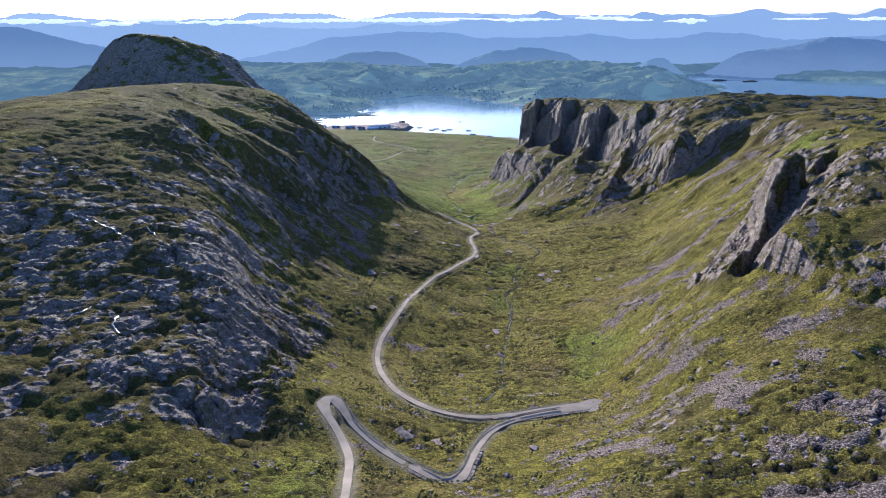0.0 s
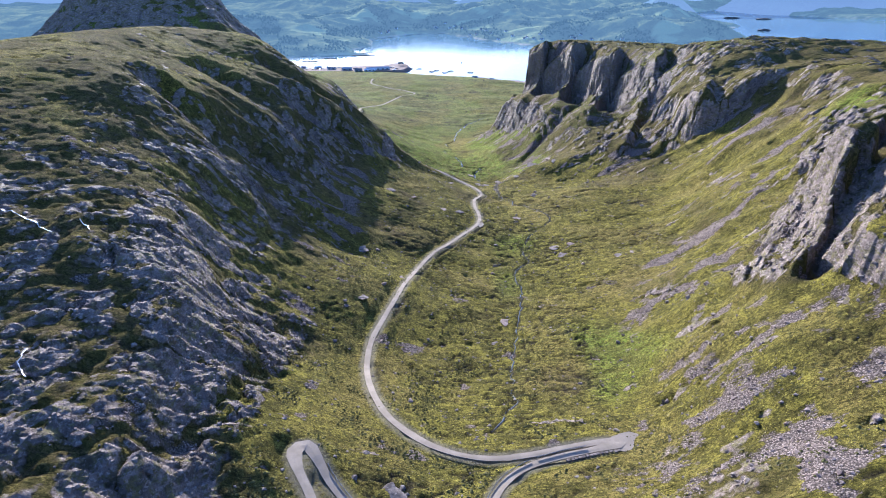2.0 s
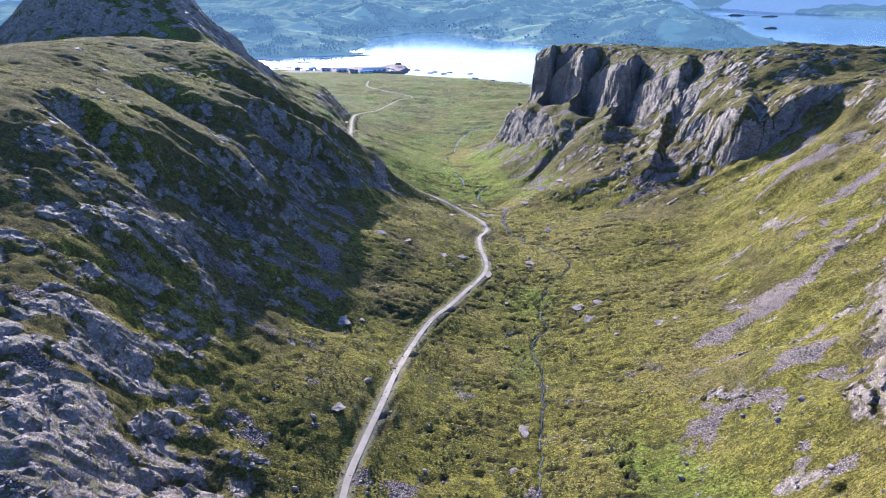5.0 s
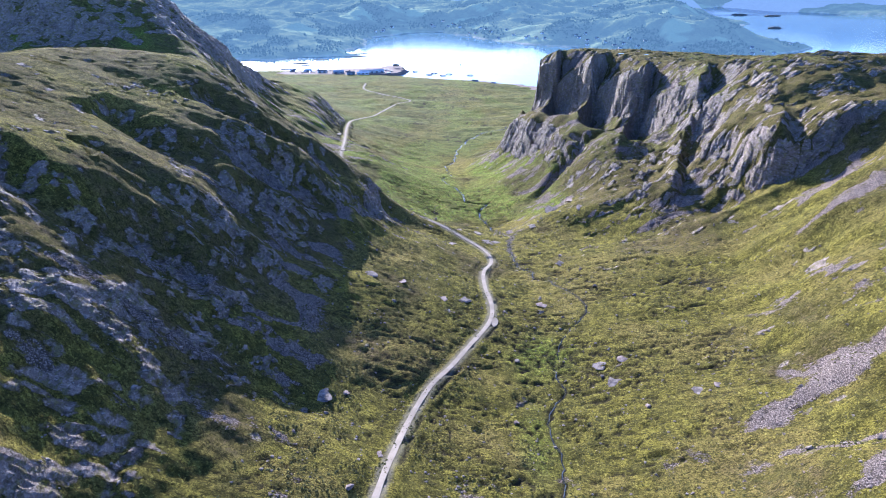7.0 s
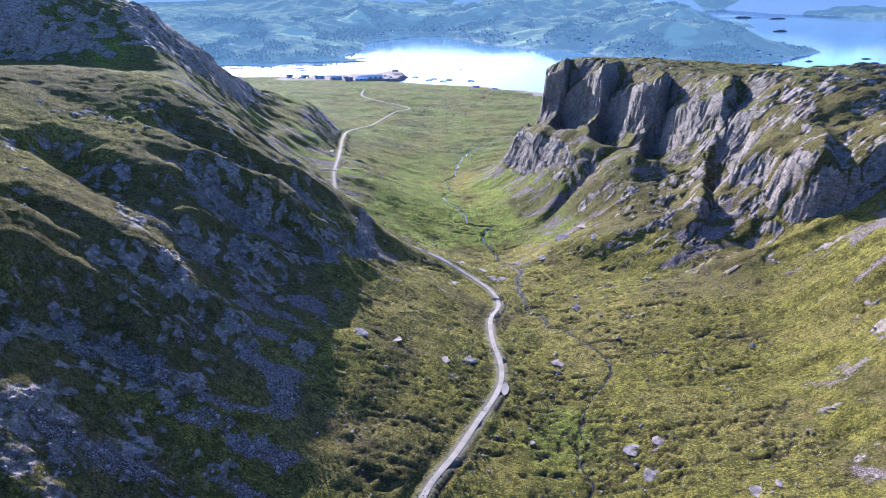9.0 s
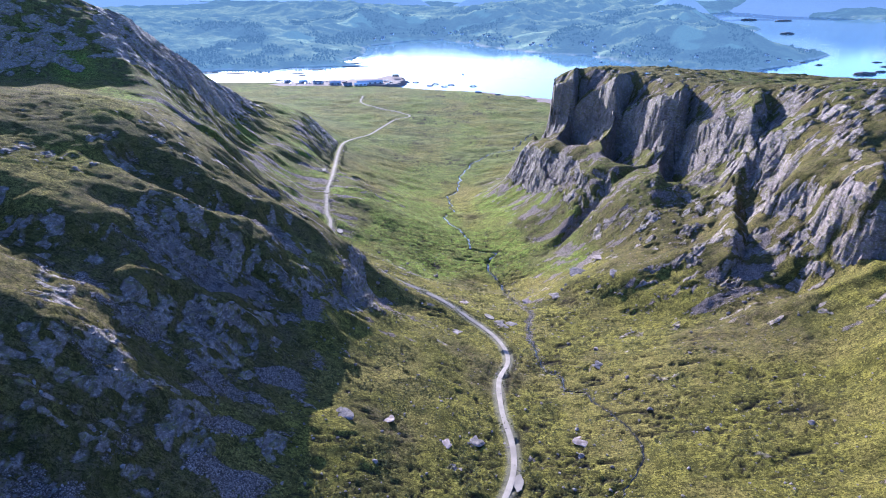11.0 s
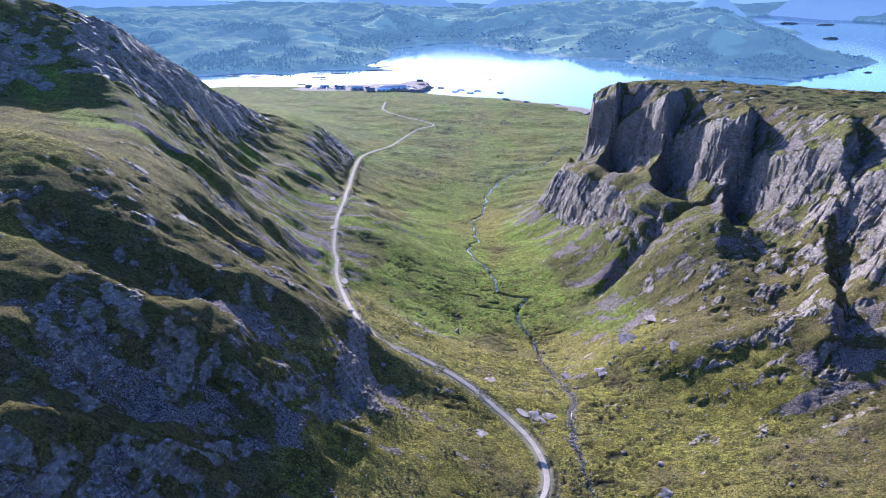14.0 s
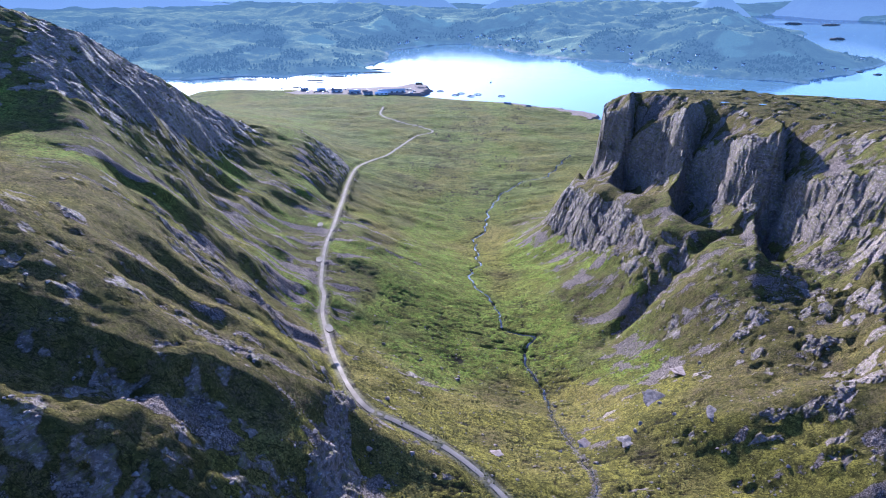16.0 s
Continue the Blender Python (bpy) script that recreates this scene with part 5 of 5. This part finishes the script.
def shed(x, y, w, d, h, turn_deg, z, wall, roof, name="shed", label="", group="", doors=1, windows=0):
    """A pitched-roof building: walls, two roof slopes, doors and windows."""
    root = tagged(new(name), label, name.replace("_", " "), group)
    root.location, root.rotation_euler = (x, y, z), (0, 0, radians(turn_deg))
    rise = min(w, d) * 0.24
    bm = bmesh.new()
    for sy in (-1, 1):
        pts = [(-w / 2, sy * d / 2, -1.5), (w / 2, sy * d / 2, -1.5), (w / 2, sy * d / 2, h), (-w / 2, sy * d / 2, h)]
        vs = [bm.verts.new(p) for p in pts]
        bm.faces.new(vs if sy < 0 else vs[::-1])
    for sx in (-1, 1):
        vs = [bm.verts.new((sx * w / 2, q, r)) for q, r in ((-d / 2, -1.5), (d / 2, -1.5), (d / 2, h), (0, h + rise), (-d / 2, h))]
        bm.faces.new(vs if sx > 0 else vs[::-1])
    bmesh.ops.remove_doubles(bm, verts=bm.verts, dist=0.001)
    part("wall", bm, wall, root)
    for s in (-1, 1):
        bm = bmesh.new()
        ov = 0.4
        a, b = (0, h + rise + 0.05), (s * (d / 2 + ov), h - ov * rise / (d / 2) + 0.05)
        vs = [bm.verts.new((ux, q, r + up)) for up in (0, 0.25) for ux, (q, r) in ((-w / 2 - ov, a), (w / 2 + ov, a), (w / 2 + ov, b), (-w / 2 - ov, b))]
        for f in ((0, 1, 2, 3), (7, 6, 5, 4), (0, 4, 5, 1), (1, 5, 6, 2), (2, 6, 7, 3), (3, 7, 4, 0)):
            bm.faces.new([vs[i] for i in f])
        bmesh.ops.recalc_face_normals(bm, faces=bm.faces)
        slope = part("roof_slope", bm, roof, root)
        if windows and s > 0:
            bm = bmesh.new()
            box(bm, w * 0.42, 0.35, h + rise - 0.4, 0.9, 0.7, 1.5)
            part("chimney", bm, wall, slope)
    for k in range(doors):
        bm = bmesh.new()
        dw, dh = (min(2.2, w / 4), 2.1) if windows else (min(6.0, w / 3), h * 0.75)
        box(bm, (k + 0.5) / doors * w - w / 2, -d / 2 - 0.03, 0, dw, 0.16, dh)
        part("door", bm, SLATE if wall is not SLATE else CLAD, root)
    for k in range(windows):
        bm = bmesh.new()
        box(bm, (k + 0.5) / windows * w - w / 2, -d / 2 - 0.04, h * 0.35, 1.3, 0.14, h * 0.38)
        part("window", bm, GLASS, root)
    return root


YARD = "sheds in the shore yard"
shed(-205, 2062, 72, 13, 4.6, 14, YARD_Z, PALE_CLAD, CLAD, "shed", "long pale metal shed in the shore yard", YARD, 5)
shed(-228, 2036, 34, 10, 4, 14, YARD_Z, PALE_CLAD, PALE_CLAD, "shed", "white metal shed in the shore yard", YARD, 3)
shed(-262, 2030, 22, 12, 5, 20, YARD_Z, CLAD, SLATE, "shed", "small grey shed in the shore yard", YARD, 2)
shed(-300, 2052, 30, 12, 5, 8, YARD_Z, CLAD, CLAD, "shed", "low grey workshop in the shore yard", YARD, 2)
shed(-350, 2064, 26, 10, 4.5, 4, YARD_Z, PALE_CLAD, SLATE, "shed", "pale workshop with a dark roof in the yard", YARD, 2)
shed(-395, 2078, 22, 10, 4.5, 22, YARD_Z, CLAD, PALE_CLAD, "shed", "grey store in the shore yard", YARD, 1)
shed(-440, 2082, 18, 9, 4, 12, YARD_Z, CLAD, SLATE, "shed", "small dark-roofed store in the yard", YARD, 1)
shed(92, 1926, 16, 8, 4, -20, 5.0, CLAD, SLATE, "shed", "small shed on the gravel spit", YARD, 1)
shed(140, 1898, 12, 7, 4, -10, 4.4, PALE_CLAD, SLATE, "shed", "small pale quay building", YARD, 1)

r2 = random.Random(12)
for k in range(34):
    name, label = "container", "steel storage container stacked in the shore yard"
    x, y = -290 + r2.uniform(-160, 150), 2066 + r2.uniform(-28, 38)
    if abs(x + 215) < 60 and y < 2075:
        continue
    root = tagged(new(name), label, "container", "containers in the yard")
    root.location, root.rotation_euler = (x, y, YARD_Z), (0, 0, r2.choice((0.2, 1.77, 0.5)))
    bm = bmesh.new()
    box(bm, 0, 0, 0, r2.choice((6.1, 12.2)), 2.6, 2.6)
    bmesh.ops.bevel(bm, geom=bm.edges[:], offset=0.12, segments=1, affect="EDGES")
    part("body", bm, r2.choice((CLAD, PALE_CLAD, WHITE, HULL, GRAVEL)), root)
    bm = bmesh.new()
    box(bm, 0, -1.33, 0.1, 2.2, 0.08, 2.2)
    part("door", bm, SLATE, root)


def fish_cage(x, y, r):
    """A floating ring of two pipes with a rail on stanchions and a net inside."""
    root = tagged(new("fish_cage"), "round floating fish cage of dark pipe and netting", "fish cage", "fish cages in the loch")
    root.location = (x, y, 0)

    def ring(rr, z, t):
        bm = bmesh.new()
        rows = []
        for k in range(40):
            w = k / 40 * 2 * math.pi
            rows.append([bm.verts.new(((rr + t * math.cos(v)) * math.cos(w), (rr + t * math.cos(v)) * math.sin(w), z + t * math.sin(v))) for v in (0.0, 1.257, 2.513, 3.77, 5.027)])
        for a, b in zip(rows, rows[1:] + rows[:1]):
            for k in range(5):
                bm.faces.new((a[k], b[k], b[(k + 1) % 5], a[(k + 1) % 5]))
        return bm
    part("outer_float", ring(r, 0.2, 0.6), RUBBER, root)
    part("inner_float", ring(r - 1.6, 0.2, 0.5), RUBBER, root)
    part("handrail", ring(r - 0.9, 1.5, 0.18), RUBBER, root)
    post = None
    for k in range(12):
        w = k / 12 * 2 * math.pi
        if post is None:
            bm = bmesh.new()
            box(bm, 0, 0, 0, 0.3, 0.3, 1.6)
            post = part("stanchion", bm, RUBBER, root)
        else:
            post = new("stanchion", post.data)
            post.parent = root
        post.location = ((r - 0.9) * math.cos(w), (r - 0.9) * math.sin(w), 0)
    return root


for x, y in ((-78, 2107), (-37, 2058), (-22, 2079), (4, 2044), (22, 2066), (83, 2046)):
    fish_cage(x, y, 9.5)

gantry = tagged(new("net_gantry"), "dark steel gantry hung with nets on the quay", "gantry")
gantry.location = (-138, 2140, YARD_Z - 0.4)
for k in range(4):
    bm = bmesh.new()
    box(bm, -9 + 6 * k, 0, 0, 0.8, 0.8, 11)
    part("leg", bm, RUBBER, gantry)
for z in (4, 8, 10.6):
    bm = bmesh.new()
    box(bm, 0, 0, z, 19, 0.7, 0.7)
    part("beam", bm, RUBBER, gantry)
for k in range(3):
    bm = bmesh.new()
    box(bm, -6 + 6 * k, 0.2, 4.6, 4.6, 0.25, 5.6)
    part("net", bm, NET, gantry)


def boat(x, y, length, turn_deg, label):
    """A small workboat: hull with a pointed bow, deck and wheelhouse."""
    root = tagged(new("boat"), label, "boat", "boats on the loch")
    root.location, root.rotation_euler = (x, y, 0), (0, 0, radians(turn_deg))
    bm = bmesh.new()
    w = length * 0.3
    plan = [(-0.5, 0.42), (0.1, 0.5), (0.35, 0.32), (0.5, 0.0), (0.35, -0.32), (0.1, -0.5), (-0.5, -0.42)]
    low = [bm.verts.new((px * length * 0.94, py * w * 0.75, -0.6)) for px, py in plan]
    top = [bm.verts.new((px * length, py * w, 1.1 + (0.7 if px > 0.3 else 0))) for px, py in plan]
    bm.faces.new(top)
    bm.faces.new(low[::-1])
    for k in range(7):
        bm.faces.new((low[k], low[(k + 1) % 7], top[(k + 1) % 7], top[k]))
    bmesh.ops.recalc_face_normals(bm, faces=bm.faces)
    part("hull", bm, HULL, root)
    bm = bmesh.new()
    box(bm, -0.12 * length, 0, 1.1, length * 0.25, w * 0.6, 2.3)
    bmesh.ops.bevel(bm, geom=bm.edges[:], offset=0.15, segments=1, affect="EDGES")
    cabin = part("wheelhouse", bm, WHITE, root)
    for sy in (-1, 1):
        bm = bmesh.new()
        box(bm, -0.12 * length, sy * w * 0.3, 2.2, length * 0.16, 0.08, 0.7)
        part("window", bm, GLASS, cabin)
    bm = bmesh.new()
    box(bm, -0.2 * length, 0, 3.4, 0.25, 0.25, 3.0)
    part("mast", bm, STEEL, root)
    return root


for x, y, l, a in ((528, 2442, 13, 30), (519, 2283, 17, 100), (245, 2735, 10, 10), (277, 2708, 9, 60), (60, 2230, 7, 140)):
    boat(x, y, l, a, "small dark workboat with a pale wheelhouse, moored")


# ---- islets, houses and woods across the water ----
SKERRY = stone_material("shore_rock", (0.07, 0.065, 0.06), (0.16, 0.145, 0.125), (0.22, 0.20, 0.16))


def islet(x, y, rx, ry, h, turn_deg, seed):
    bm = bmesh.new()
    bmesh.ops.create_icosphere(bm, subdivisions=4, radius=1.0)
    for v in bm.verts:
        n = noise.fractal(v.co * 2.2 + Vector((seed, seed, 0)), 0.8, 2.0, 4)
        v.co *= 1 + 0.35 * n
        v.co = Vector((v.co.x * rx, v.co.y * ry, v.co.z * h - 0.15 * h))
    ob = part("islet", bm, SKERRY)
    ob.location, ob.rotation_euler = (x, y, 0), (0, 0, radians(turn_deg))
    for p in ob.data.polygons:
        p.use_smooth = True
    return tagged(ob, "low dark rocky islet in the loch", "islet", "islets in the loch")


for k, (x, y, rx, ry, h, a) in enumerate(((1505, 3160, 30, 16, 9, 10), (1593, 3738, 40, 16, 8, 0), (1744, 3686, 50, 14, 7, 10), (1184, 2408, 12, 6, 3, 0), (1215, 2365, 14, 7, 4, 20), (1263, 2198, 42, 16, 8, 15), (1335, 2235, 20, 9, 5, 5), (1405, 2325, 18, 8, 4, 0), (1430, 2410, 16, 6, 4, 0), (-285, 2383, 46, 5, 2.4, 2), (-400, 2320, 26, 5, 2, 0), (-455, 2255, 30, 7, 2, 4), (-430, 2222, 16, 6, 1.8, 0), (-640, 2262, 40, 7, 2, 3), (-720, 2275, 26, 6, 2, 0), (-480, 2150, 14, 6, 2, 0), (-520, 2140, 10, 5, 2, 0), (-300, 2440, 40, 6, 2.4, 20))):
    islet(x, y, rx, ry, h, a, k * 3.1)


def far_z(x, y):
    i = int(np.clip(np.searchsorted(FX, x) - 1, 0, len(FX) - 2))
    j = int(np.clip(np.searchsorted(FY, y) - 1, 0, len(FY) - 2))
    return float(max(FZ[j, i], FZ[j, i + 1], FZ[j + 1, i], FZ[j + 1, i + 1]))


house = shed(0, 0, 12, 7, 4.2, 0, 0, WHITE, SLATE, "house", "white-walled house with a slate roof by the far shore", "houses by the far shore", 1, 4)
spots = []
r3 = random.Random(31)
while len(spots) < 44:
    k = r3.randint(9, 19)
    (ax, ay), (bx, by) = FAR_COAST[k], FAR_COAST[k + 1]
    f = r3.random()
    x, y = ax + (bx - ax) * f + r3.uniform(-20, 60), ay + (by - ay) * f + r3.uniform(25, 120)
    if far_z(x, y) > 5 and all(math.hypot(x - p, y - q) > 22 for p, q in spots):
        spots.append((x, y))
for k, (x, y) in enumerate(spots):
    m = pose(x, y, far_z(x, y), 0, 0, r3.uniform(-40, 40))
    if k:
        copy_thing(house, m)
    else:
        house.matrix_basis = m


def far_woods(n, seed):
    """Woods of the far shore: small uneven crowns, several lobes each."""
    r = np.random.RandomState(seed)
    x, y = r.uniform(-1400, 1380, n), 2240 + 1100 * r.rand(n) ** 1.4
    i, j = np.clip(np.searchsorted(FX, x), 0, len(FX) - 1), np.clip(np.searchsorted(FY, y), 0, len(FY) - 1)
    keep = (FMASKS["wood"][j, i] > r.uniform(0.1, 0.9, n)) & (FZ[j, i] > 3)
    x, y, z = x[keep], y[keep], FZ[j, i][keep]
    m = len(x)
    ring = np.array([(1, 0, 0.2), (-0.5, 0.87, 0.1), (-0.5, -0.87, 0.2), (0.5, 0.5, 1.0), (-0.6, 0.1, 1.1), (0.3, -0.6, 0.9), (0, 0, 1.75)])
    faces = np.array([(0, 1, 3), (1, 4, 3), (1, 2, 4), (2, 5, 4), (2, 0, 5), (0, 3, 5), (3, 4, 6), (4, 5, 6), (5, 3, 6)])
    size = 2.2 + 2.6 * r.rand(m)
    a = r.uniform(0, 6.28, m)
    b = ring[None] * (1 + r.uniform(-0.35, 0.35, (m, 7, 3))) * size[:, None, None]
    co = np.stack([b[..., 0] * np.cos(a)[:, None] - b[..., 1] * np.sin(a)[:, None], b[..., 0] * np.sin(a)[:, None] + b[..., 1] * np.cos(a)[:, None], b[..., 2]], -1) + np.stack([x, y, z - 0.5], -1)[:, None]
    me = bpy.data.meshes.new("far_woods")
    me.from_pydata(co.reshape(-1, 3).tolist(), [], (faces[None] + 7 * np.arange(m)[:, None, None]).reshape(-1, 3).tolist())
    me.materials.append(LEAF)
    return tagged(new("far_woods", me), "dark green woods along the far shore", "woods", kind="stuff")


far_woods(42000, 5)
